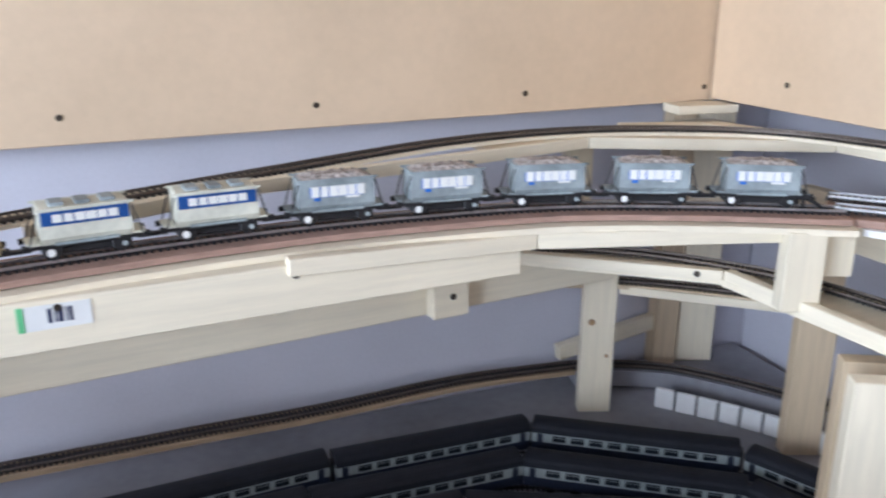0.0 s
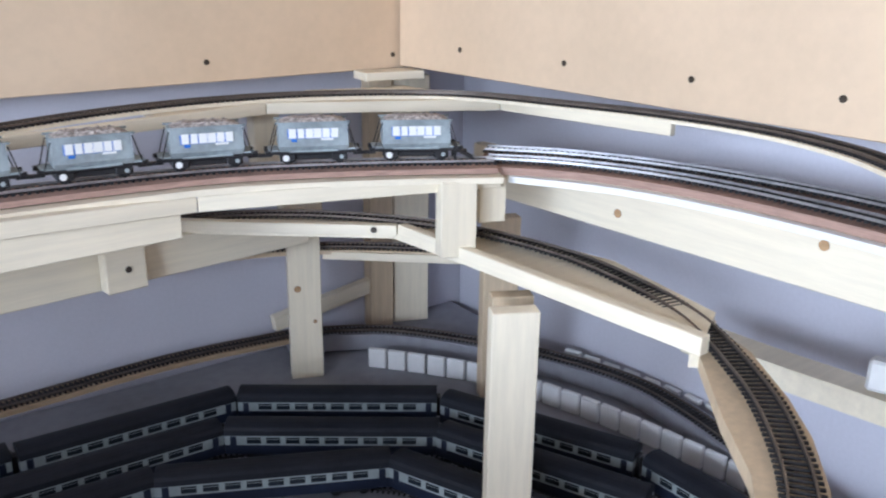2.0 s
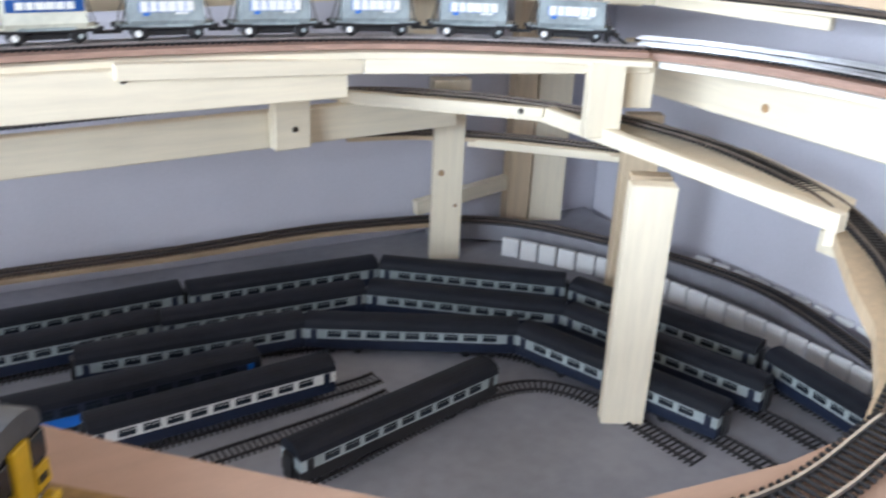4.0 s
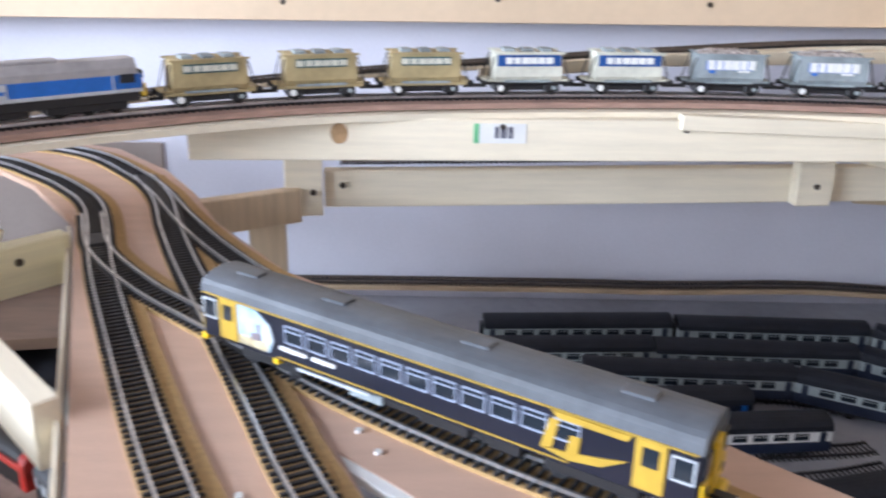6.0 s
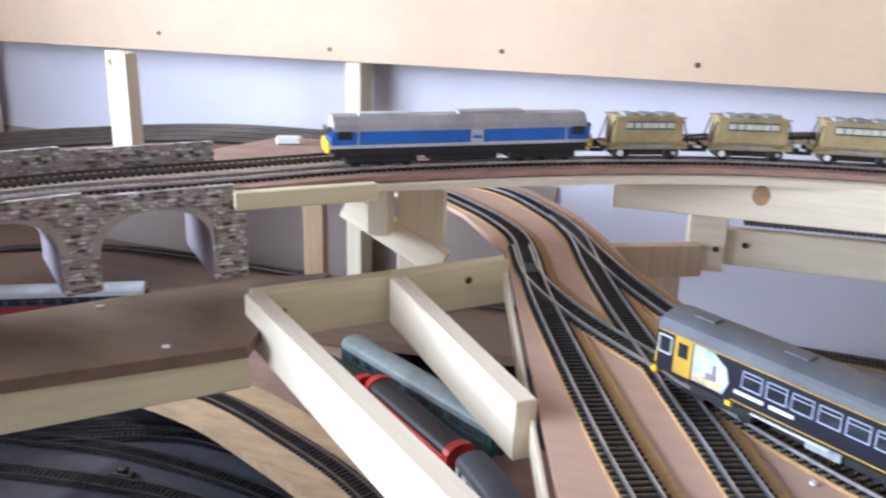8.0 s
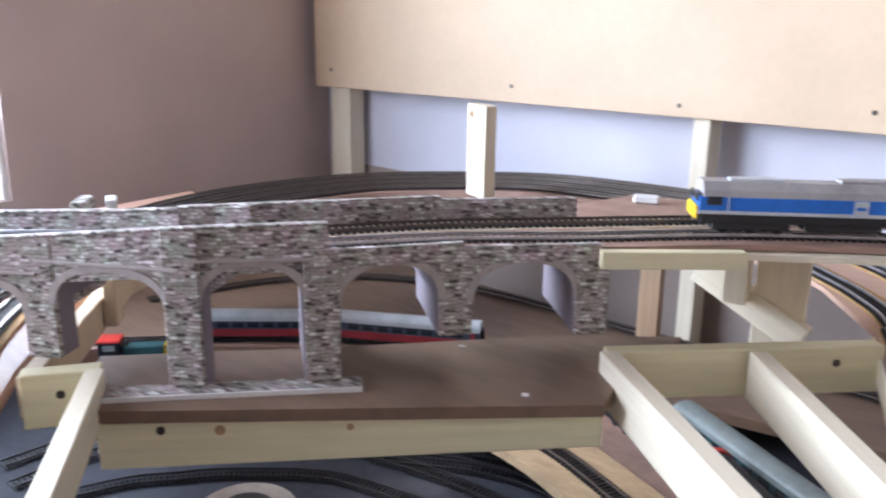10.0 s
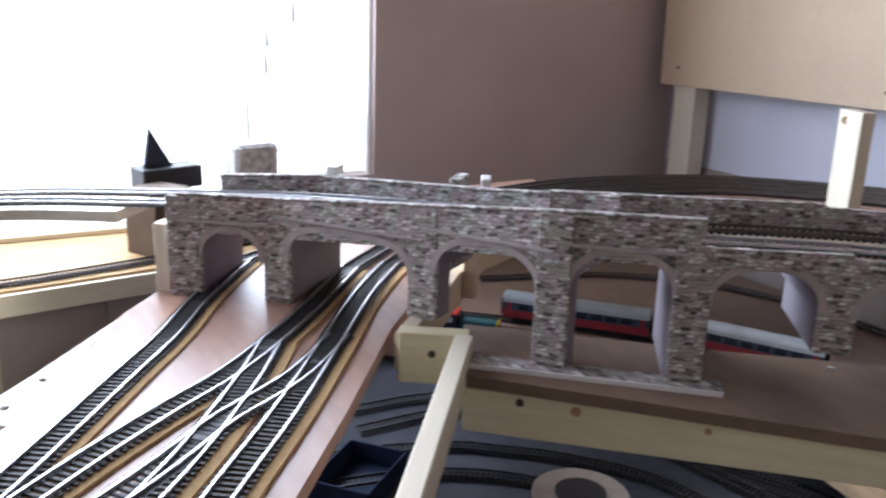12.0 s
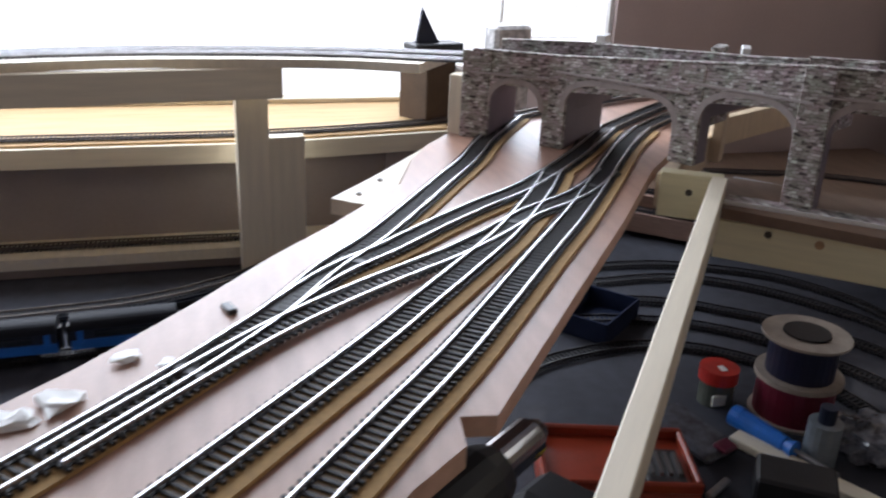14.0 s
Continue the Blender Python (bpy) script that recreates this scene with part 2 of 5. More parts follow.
def prism(pts, z0, z1):
    """A flat plate with the outline pts."""
    bm = bmesh.new()
    a = [bm.verts.new((x, y, z0)) for x, y in pts]
    b = [bm.verts.new((x, y, z1)) for x, y in pts]
    n = len(pts)
    for i in range(n):
        bm.faces.new((a[i], a[(i + 1) % n], b[(i + 1) % n], b[i]))
    bm.faces.new(a[::-1])
    bm.faces.new(b)
    bmesh.ops.recalc_face_normals(bm, faces=bm.faces)
    return bm


def plank(name, p0, p1, z0, z1, thick, label, category="plank", material=None, parent=None, side=0.0, group="", kind=""):
    """A board on edge from p0 to p1 (x, y[, dz at that end]), its face on that line; side +1 puts its thickness to the left of the way."""
    a, b = Vector((p0[0], p0[1], 0)), Vector((p1[0], p1[1], 0))
    d = b - a
    ang = math.degrees(math.atan2(d.y, d.x))
    mid = (a + b) / 2 + Vector((-d.y, d.x, 0)).normalized() * thick / 2 * side
    bm = abox(0, 0, 0, d.length, thick, z1 - z0, min(thick, z1 - z0) * 0.06)
    dz0, dz1 = (p0[2] if len(p0) > 2 else 0), (p1[2] if len(p1) > 2 else 0)
    slope = math.degrees(math.atan2(dz1 - dz0, d.length))
    ob = part(name, bm, material or PINE, parent, m=pose(mid.x, mid.y, (z0 + z1) / 2 + (dz0 + dz1) / 2, 0, -slope, ang))
    if not parent:
        tagged(ob, label, category, group, kind)
    return ob


def post(name, x, y, z0, z1, sx, sy, label, turn=0, material=None, group="timber posts"):
    bm = abox(0, 0, (z1 - z0) / 2, sx, sy, z1 - z0, 0.001)
    return tagged(part(name, bm, material or PINE_V, m=pose(x, y, z0, 0, 0, turn)), label, "post", group)


def spline(pts, ds):
    """Evenly spaced (place, way) along a smooth curve through a few points (x, y, z)."""
    P = [Vector(p) for p in pts]
    P = [2 * P[0] - P[1]] + P + [2 * P[-1] - P[-2]]
    fine = []
    for i in range(1, len(P) - 2):
        p0, p1, p2, p3 = P[i - 1:i + 3]
        k = 40
        for j in range(k):
            t = j / k
            fine.append(0.5 * (2 * p1 + (p2 - p0) * t + (2 * p0 - 5 * p1 + 4 * p2 - p3) * t * t + (3 * p1 - p0 - 3 * p2 + p3) * t ** 3))
    fine.append(P[-2])
    cum = [0.0]
    for a, b in zip(fine, fine[1:]):
        cum.append(cum[-1] + (b - a).length)
    n = max(2, round(cum[-1] / ds))
    out, j = [], 0
    for i in range(n + 1):
        s = cum[-1] * i / n
        while j < len(fine) - 2 and cum[j + 1] < s:
            j += 1
        f = (s - cum[j]) / max(1e-9, cum[j + 1] - cum[j])
        out.append((fine[j].lerp(fine[j + 1], f), (fine[j + 1] - fine[j]).normalized()))
    return out


def ribbon(run, off, w, z0, z1):
    """A bar of rectangular section along a run, its middle off metres to the left."""
    bm = bmesh.new()
    rings = []
    for p, d in run:
        left = Vector((-d.y, d.x, 0)).normalized()
        rings.append([bm.verts.new(p + left * (off + sx) + Vector((0, 0, sz))) for sx, sz in ((-w / 2, z0), (w / 2, z0), (w / 2, z1), (-w / 2, z1))])
    for a, b in zip(rings, rings[1:]):
        for i in range(4):
            bm.faces.new((a[i], a[(i + 1) % 4], b[(i + 1) % 4], b[i]))
    bm.faces.new(rings[0][::-1])
    bm.faces.new(rings[-1])
    bmesh.ops.recalc_face_normals(bm, faces=bm.faces)
    return bm


GAUGE, SLEEP_L, PITCH = 0.0183, 0.0295, 0.0067
SLEEPER_MESH = []


def track(pts, label, cork=0.0, single=False, bed=None, group="model railway tracks"):
    """Model track along a few points whose z is the rail top."""
    base = Vector(pts[0])
    rel = [Vector(p) - base for p in pts]
    top = thing("model_track", label, "model track", Matrix.Translation(base), group)
    run = spline(rel, 0.012)
    for sgn in (1, -1):
        part("rail", ribbon(run, sgn * GAUGE / 2, 0.0016, -0.0026, 0), RAILK if label.startswith("dark storage") else RAILD if label.startswith("dark") else RAIL, top)
    sl = spline(rel, PITCH)
    if single:
        if not SLEEPER_MESH:
            me = bpy.data.meshes.new("sleeper")
            b = abox(0, 0, -0.0036, 0.0027, SLEEP_L, 0.0022, 0.0003)
            b.to_mesh(me)
            me.materials.append(SLEEPER)
            SLEEPER_MESH.append(me)
        for p, d in sl:
            o = new("sleeper", SLEEPER_MESH[0])
            o.parent, o.matrix_basis = top, pose(p.x, p.y, p.z, 0, 0, math.degrees(math.atan2(d.y, d.x)) + random.uniform(-1, 1))
    else:
        vs, fs = [], []
        for p, d in sl:
            left = Vector((-d.y, d.x, 0)).normalized()
            fw = Vector((d.x, d.y, 0)).normalized()
            k = len(vs)
            for sz in (-0.0047, -0.0025):
                for sx, sy in ((-1, -1), (1, -1), (1, 1), (-1, 1)):
                    vs.append(p + fw * sx * 0.00135 + left * sy * SLEEP_L / 2 + Vector((0, 0, sz)))
            fs += [tuple(k + i for i in f) for f in ((3, 2, 1, 0), (4, 5, 6, 7), (0, 1, 5, 4), (1, 2, 6, 5), (2, 3, 7, 6), (3, 0, 4, 7))]
        me = bpy.data.meshes.new("sleeper_strip")
        me.from_pydata(vs, [], fs)
        me.materials.append(SLEEPER)
        o = tagged(new("sleeper_strip", me), kind="stuff")
        o.parent = top
    if single:
        for sgn in (1, -1):
            part("track_web", ribbon(run, sgn * GAUGE / 2, 0.0030, -0.0046, -0.0036), SLEEPER, top)
    else:
        part("track_web", ribbon(run, 0, 0.016, -0.0048, -0.0044), UNDERLAY if label.startswith("dark storage") else WEB, top)
    if cork:
        part("cork_bed", ribbon(spline(rel, 0.02), 0.0045, cork - 0.004, -0.0075, -0.0046), CORK, top, "brown cork underlay strip")
    if bed:
        w, th, mt, lab = bed
        part("trackbed", ribbon(spline(rel, 0.02), 0, w, -0.0047 - th, -0.0049), mt, top, lab)
    return top


def screw(x, y, z, axis, material=None, r=0.0037):
    """A countersunk screw head in a face; axis is the way that it looks."""
    bm = bmesh.new()
    cyl(bm, r, 0.0016, 12)
    box(bm, 0, 0, 0.0009, r * 1.3, 0.0009, 0.0006)
    q = Vector(axis).to_track_quat("Z", "Y").to_matrix().to_4x4()
    return tagged(part("screw_head", bm, SCREW, m=Matrix.Translation((x, y, z)) @ q), "dark countersunk screw head in timber", "screw", "screw heads")


def pin(x, y, z):
    """A small bright track pin standing in a board."""
    bm = bmesh.new()
    cyl(bm, 0.0022, 0.003, 10)
    return tagged(part("track_pin", bm, WHITE, m=pose(x, y, z, 4, 6, 0)), "small bright screw head in the board", "screw", "board screws")


def knot(ob, x, y, z, axis, r=0.006, tall=1.0):
    """A brown knot flush in the face of a timber."""
    bm = bmesh.new()
    cyl(bm, r, 0.0012, 16)
    cyl(bm, r * 0.45, 0.0014, 10)
    bmesh.ops.scale(bm, verts=bm.verts, vec=(1, tall, 1))
    q = Matrix.Translation((x, y, z)) @ Vector(axis).to_track_quat("Z", "Y").to_matrix().to_4x4()
    return part("knot", bm, PINE_K, ob, "brown knot", m=ob.matrix_basis.inverted() @ q)


# ---- room ----
def structure(name, bm, material, label=""):
    return tagged(part(name, bm, material), label, kind="structure")


structure("floor", abox(-0.45, -0.2, -0.05, 3.2, 3.6, 0.1), BROWN, "brown floor boards")
structure("ceiling", abox(-0.45, -0.2, 2.35, 3.2, 3.6, 0.1), CEIL, "unseen ceiling, darkened to cut bounced light")
structure("wall_north", abox(-0.45, 1.435, 1.15, 3.0, 0.1, 2.3), LAVENDER, "pale lavender painted wall")
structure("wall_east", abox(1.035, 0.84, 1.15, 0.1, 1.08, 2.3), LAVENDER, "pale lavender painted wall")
# unseen walls, coloured dark so that they bounce little light back
structure("wall_east", abox(1.035, -0.74, 1.15, 0.1, 2.078, 2.3), PANEL, "unseen wall, darkened to cut bounced light")
structure("wall_south", abox(-0.45, -1.75, 1.15, 3.0, 0.1, 2.3), PANEL, "unseen wall, darkened to cut bounced light")
# west wall with the window
structure("wall_west", abox(-1.875, 1.008, 1.15, 0.05, 0.744, 2.3), MAUVE, "mauve-brown painted wall beside the window")
structure("wall_west", abox(-1.875, -0.532, 0.53, 0.05, 2.336, 1.06), MAUVE)
structure("wall_west", abox(-1.875, -0.532, 2.2, 0.05, 2.336, 0.2), MAUVE)
structure("wall_west", abox(-1.875, -1.575, 1.58, 0.05, 0.25, 1.04), MAUVE)
structure("wall_west", abox(-1.875, 0.513, 1.115, 0.05, 0.246, 0.11), MAUVE)

# ---- baseboard ----
structure("baseboard_table", prism([(-0.30, 0.56), (-0.2, 0.62), (0.2, 0.55), (0.5, 0.3), (0.93, -0.2), (0.96, 1.375), (-0.30, 1.375)], 0.90, 0.92), GREYBASE, "grey painted lower baseboard")
# west half of the baseboard, much darker than the grey east half
structure("baseboard_table", prism([(-0.95, -1.3), (-0.62, -0.2), (-0.5, 0.35), (-0.301, 0.56), (-0.301, 1.375), (-1.84, 1.375), (-1.84, -1.3)], 0.90, 0.92), DARKBASE, "charcoal lower baseboard")

# added dark sheet that stands in for the deck's shade on the lower wall
structure("wall_shade_sheet", abox(-1.20, 1.3825, 1.04, 1.29, 0.005, 0.24), PANEL, "grey-brown sheet for the shade low on the wall")

# window: white frame, glazing bars and panes
win_t = thing("window_1", "bright window with white glazing bars", "window", pose(-1.87, -0.5, 1.06), kind="structure")
part("window_sill", abox(0.06, 0, -0.004, 0.20, 2.26, 0.02, 0.003), WHITE, win_t, "white window sill")
for y, w in ((0.895, 0.006), (-0.45, 0.012), (1.131, 0.010), (-1.115, 0.03)):
    part("window_frame", abox(0, y, 0.53, 0.02, w, 1.04, 0.002), WHITE, win_t)
for z in (0.02, 1.02):
    part("window_frame", abox(0, 0, z, 0.028, 2.24, 0.03, 0.003), WHITE, win_t)
for i in range(9):
    part("blind_slat", abox(-0.02, 1.01, 0.16 + 0.031 * i, 0.012, 0.14, 0.0012), WHITE, win_t, "thin pale blind slat")
glow = bpy.data.materials.new("daylight_haze")
glow.use_nodes = True
ge = glow.node_tree.nodes.new("ShaderNodeEmission")
ge.inputs[0].default_value, ge.inputs[1].default_value = (0.95, 0.97, 1.0, 1), 5.5
glow.node_tree.links.new(ge.outputs[0], glow.node_tree.nodes["Material Output"].inputs[0])
structure("backdrop", abox(-4.5, -0.5, 1.6, 0.02, 9, 7), glow, "overexposed bright sky outside")

# ---- backscene boards on posts ----
bn = tagged(part("backscene_board", abox(0, 0, 0, 2.629, 0.012, 0.62, 0.001), TAN, m=pose(-0.5005, 1.316, 1.658, 0, -0.45, 0)), "tan hardboard backscene screwed to timber posts", "board", "backscene boards")
be = tagged(part("backscene_board", abox(0, 0, 0, 1.30, 0.012, 0.61, 0.001), TAN, m=pose(0.830, 0.655, 1.667, 0, 0, 92.0)), "tan hardboard backscene screwed to timber posts", "board", "backscene boards")
for x, z in ((-1.760, 1.376), (-1.264, 1.372), (-0.929, 1.363), (-0.638, 1.376), (-0.353, 1.373), (-0.067, 1.382), (0.217, 1.381), (0.500, 1.382), (0.792, 1.378)):
    screw(x, 1.3095, z, (0, -1, 0))
for x, y in ((0.8060, 1.164), (0.8130, 0.968), (0.8192, 0.785), (0.8245, 0.62)):
    screw(x, y, 1.396, (-1, 0, 0))
PL = "pale planed pine post"
post("timber_post", -1.750, 1.348, 0.92, 1.36, 0.062, 0.044, PL)
post("timber_post", -0.894, 1.345, 0.92, 1.36, 0.028, 0.044, PL)
wk = post("timber_post", -1.126, 1.052, 1.2245, 1.367, 0.056, 0.02, "tall pale pine post with a knot near its top", -22)
post("timber_post", 0.853, 1.352, 0.92, 1.34, 0.060, 0.022, "pale pine corner post with a screw", -22)
post("timber_post", 0.796, 1.362, 0.92, 1.34, 0.040, 0.030, "pine post in the corner, shade put into its brown", -8, PINE_B)
kp = post("timber_post", 0.604, 1.262, 0.92, 1.172, 0.047, 0.022, "pale pine post with a brown knot", -22)
post("timber_post", 0.574, 0.776, 0.90, 1.196, 0.047, 0.020, "broad pale pine post under the curved shelf", -28)
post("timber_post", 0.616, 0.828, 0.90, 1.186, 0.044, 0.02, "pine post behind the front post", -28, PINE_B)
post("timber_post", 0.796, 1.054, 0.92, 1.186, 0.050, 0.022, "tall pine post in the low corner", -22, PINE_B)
post("timber_post", 0.610, 0.915, 1.206, 1.290, 0.040, 0.022, "short pine block holding up the top deck", -20)
post("timber_post", 0.662, 0.922, 1.235, 1.29, 0.032, 0.022, PL, -20)
post("timber_post", 0.545, 1.245, 1.235, 1.33, 0.036, 0.022, PL)
post("timber_post", 0.600, 1.258, 1.172, 1.205, 0.056, 0.03, "small pine block on a post", -12)

# ---- low level, north and east ----
track([(-0.9, 1.27, 0.975), (-0.45, 1.31, 0.975), (0.0, 1.32, 0.974), (0.20, 1.322, 0.972), (0.424, 1.336, 0.970), (0.61, 1.333, 0.962)], "dark model track on a timber lath by the wall", bed=(0.037, 0.007, mat("brown_lath", (0.42, 0.31, 0.20), 0.7, scale=20, grain=(1, 8, 8)), "thin brown lath under the track"))
track([(0.61, 1.333, 0.962), (0.70, 1.31, 0.956), (0.775, 1.265, 0.952), (0.855, 1.160, 0.950), (0.916, 1.035, 0.952), (0.944, 0.898, 0.953), (0.914, 0.728, 0.953), (0.87, 0.60, 0.953), (0.80, 0.45, 0.953)], "dark model track curving through the low corner", bed=(0.040, 0.026, GREYBASE, "grey riser under the track"))
plank("timber_brace", (0.60, 1.365, -0.01), (0.80, 1.365, 0.02), 0.965, 0.99, 0.016, "pale pine brace sloping up to the corner post")

# foam blocks beside the low track
foam = tagged(part("foam_block", abox(0, 0, 0.016, 0.0275, 0.008, 0.031, 0.0015), FOAM), "small white foam block in a row along the track", "foam block", "white foam blocks")
row = spline([(0.703, 1.222, 0.92), (0.762, 1.145, 0.92), (0.805, 1.075, 0.92), (0.834, 0.990, 0.92), (0.862, 0.86, 0.92), (0.877, 0.70, 0.92), (0.868, 0.58, 0.92)], 0.0312)
for i, (p, d) in enumerate(row):
    q = pose(p.x, p.y, p.z, 0, 0, math.degrees(math.atan2(d.y, d.x)) + random.uniform(-3, 3))
    if i == 0:
        foam.matrix_basis = q
    else:
        copy_thing(foam, q)
foam2 = tagged(part("foam_block", abox(0, 0, 0.004, 0.026, 0.010, 0.008, 0.0015), FOAM, m=pose(0.948, 1.05, 0.94, 0, 0, -70)), "white foam block behind the track", "foam block", "white foam blocks")
for i in range(1, 10):
    copy_thing(foam2, pose(0.948 + 0.030 * math.sin(i / 5), 1.05 - 0.034 * i, 0.94, 0, 0, -72 - 3 * i))

# ---- N beams and the mid-level ring ----
nb = plank("deck_beam", (-0.398, 0.973), (0.345, 1.0165), 1.245, 1.2885, 0.018, "long pale pine beam with a knot and a price label", "beam", side=1, group="deck beams")
plank("deck_beam", (-0.278, 1.102), (0.572, 1.182), 1.155, 1.200, 0.018, "long pale pine beam carrying a track", "beam", side=1, group="deck beams")
tagged(part("pine_block", abox(0, 0, 0, 0.046, 0.02, 0.06, 0.001), PINE, m=pose(0.320, 1.145, 1.187, 0, 0, 6)), "small pine block screwed to the beam", "block", "pine blocks")
tagged(part("pine_block", abox(0, 0, 0, 0.044, 0.03, 0.075, 0.001), PINE, m=pose(-0.302, 1.098, 1.187, 0, 0, 10)), "pine block at the beam's end", "block", "pine blocks")
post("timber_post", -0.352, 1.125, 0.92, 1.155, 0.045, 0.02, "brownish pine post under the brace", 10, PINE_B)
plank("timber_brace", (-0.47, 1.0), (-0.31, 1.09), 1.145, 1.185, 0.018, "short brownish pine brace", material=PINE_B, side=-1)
for q, ax in (((0.323, 1.1345, 1.182), (0.1, -1, 0)), ((-0.256, 1.101, 1.183), (0, -1, 0)), ((-0.288, 1.08, 1.180), (0, -1, 0)), ((0.114, 1.0025, 1.2795), (0.06, -1, 0)), ((0.577, 1.0295, 1.2105), (-0.63, -0.77, 0))):
    screw(*q, ax)
label_t = thing("price_label", "white paper price label with a green edge", "label", pose(-0.081, 0.9911, 1.2745, 90, 0, 3.4))
part("paper", abox(0, 0, 0, 0.054, 0.0205, 0.0006), WHITE, label_t)
for x, w_, h_ in ((-0.004, 0.0030, 0.012), (0.0005, 0.0016, 0.012), (0.004, 0.0034, 0.012), (0.0085, 0.0012, 0.012), (0.0115, 0.0024, 0.012)):
    part("print", abox(x, 0.001, 0.0005, w_, h_, 0.0004), PRINTBLUE, label_t, "blue-black printed bars")
part("green_edge", abox(-0.0250, 0, 0.0004, 0.005, 0.0205, 0.0007), mat("label_green", (0.15, 0.55, 0.25)), label_t)
knot(nb, -0.246, 0.9818, 1.2735, (0.06, -1, 0), 0.009, 1.2)
screw(-0.079, 0.9907, 1.2815, (0.06, -1, 0), r=0.003)


# ring shelf with its white front beam
structure("mid_shelf", prism([(0.395, 1.183), (0.598, 1.018), (0.632, 0.606), (0.705, 0.645), (0.737, 0.80), (0.712, 0.93), (0.655, 1.045), (0.56, 1.15), (0.44, 1.235)], 1.199, 1.206), PINE, "pale pine shelf of the middle level")

plank("shelf_beam", (0.385, 1.187), (0.5985, 1.0125), 1.203, 1.216, 0.012, "pale pine edging of the middle shelf", "beam", side=1)
plank("shelf_beam", (0.599, 1.012), (0.628, 0.603, -0.002), 1.200, 1.2175, 0.013, "pale pine edging of the curved middle shelf", "beam", side=1)
plank("shelf_beam", (0.628, 1.248), (0.80, 1.098), 1.102, 1.114, 0.016, "thin pine batten below the shelf", "beam", side=1)
track([(0.46, 1.318, 1.121), (0.55, 1.30, 1.121), (0.645, 1.255, 1.121), (0.735, 1.185, 1.121), (0.825, 1.095, 1.121)], "dark model track on a batten below the shelf", bed=(0.034, 0.006, PINE_B, "brown batten under the track"))
MID = [(-0.26, 1.128, 1.209), (0.0, 1.156, 1.209), (0.25, 1.188, 1.211), (0.37, 1.198, 1.213), (0.45, 1.183, 1.215), (0.555, 1.108, 1.217), (0.650, 0.985, 1.217), (0.694, 0.855, 1.215), (0.700, 0.760, 1.212), (0.684, 0.662, 1.208), (0.636, 0.572, 1.205), (0.585, 0.504, 1.203), (0.512, 0.437, 1.200), (0.42, 0.388, 1.198), (0.31, 0.366, 1.197), (0.198, 0.379, 1.197), (0.104, 0.414, 1.197), (0.03, 0.449, 1.197), (-0.044, 0.490, 1.197)]
structure("curved_deck", prism([(0.640, 0.612), (0.566, 0.535), (0.516, 0.476), (0.452, 0.425), (0.40, 0.3965), (0.40, 0.36), (0.43, 0.372), (0.478, 0.393), (0.542, 0.436), (0.592, 0.478), (0.632, 0.522), (0.682, 0.590), (0.704, 0.642)], 1.180, 1.193), PINE_B, "sawn curved plywood deck under the track")
structure("curved_deck", prism([(0.6405, 0.6120), (0.704, 0.6425), (0.7045, 0.648), (0.634, 0.618)], 1.181, 1.1985), PINE, "packing under the curved track")

# ---- top deck with the stone wagons, rail top 1.306 ----
DECK = [(-0.965, 0.391, 1.302), (-0.936, 0.418, 1.303), (-0.864, 0.496, 1.306), (-0.795, 0.592, 1.306), (-0.707, 0.684, 1.306), (-0.60, 0.800, 1.306), (-0.43, 0.925, 1.306), (-0.27, 1.005, 1.306), (-0.09, 1.045, 1.306), (0.10, 1.066, 1.306), (0.25, 1.064, 1.306), (0.40, 1.045, 1.306), (0.54, 0.990, 1.306), (0.665, 0.922, 1.306)]
track(DECK, "nickel silver model track along the wooden top deck", bed=(0.062, 0.006, PLY_E, "reddish plywood deck edge"))
BACK = [(-1.0, 0.417, 1.302), (-0.963, 0.451, 1.303), (-0.901, 0.524, 1.306), (-0.836, 0.623, 1.306), (-0.750, 0.722, 1.306), (-0.60, 0.875, 1.308), (-0.45, 0.985, 1.312), (-0.28, 1.065, 1.322), (-0.05, 1.118, 1.335), (0.12, 1.148, 1.344), (0.33, 1.200, 1.350), (0.50, 1.212, 1.351), (0.64, 1.175, 1.351), (0.750, 1.090, 1.352), (0.800, 0.93, 1.355), (0.815, 0.80, 1.359), (0.815, 0.68, 1.361), (0.790, 0.58, 1.361), (0.74, 0.50, 1.361)]
track(BACK, "dark model track on the highest ledge", bed=(0.036, 0.004, PINE, "thin pale ledge under the track"))
structure("top_deck", ribbon(spline([(-0.74, 0.70, 1.30)] + [(x, y - 0.008 * (x > -0.5), 1.30) for x, y, z in DECK[5:]], 0.02), -0.006, 0.062, -0.0125, -0.0062), PINE, "pale pine layer below the top deck")
plank("deck_beam", (0.107, 0.9970, 0.009), (0.3605, 1.0115, 0.0), 1.2705, 1.2865, 0.014, "pale pine lath under the deck edge", "beam", side=1)
plank("deck_beam", (0.361, 1.0115), (0.662, 0.902, 0.006), 1.2705, 1.2868, 0.014, "pale pine lath under the deck edge", "beam", side=1)
# ledge corner
for a, b in (((-0.10, 1.072, -0.016), (0.10, 1.108, -0.002)), ((0.10, 1.108, -0.002), (0.52, 1.181)), ((0.5205, 1.181), (0.785, 1.052)), ((0.7855, 1.0515), (0.812, 0.80, 0.004))):
    plank("ledge_lath", a, b, 1.330, 1.344, 0.010, "pale straight lath along the ledge edge", "lath", side=1, group="ledge laths")
plank("ledge_brace", (0.62, 1.262), (0.735, 1.225), 1.330, 1.341, 0.03, "pale pine brace across the corner", "brace")
plank("ledge_brace", (0.735, 1.225), (0.81, 1.04), 1.332, 1.343, 0.03, "pale pine brace across the corner", "brace")
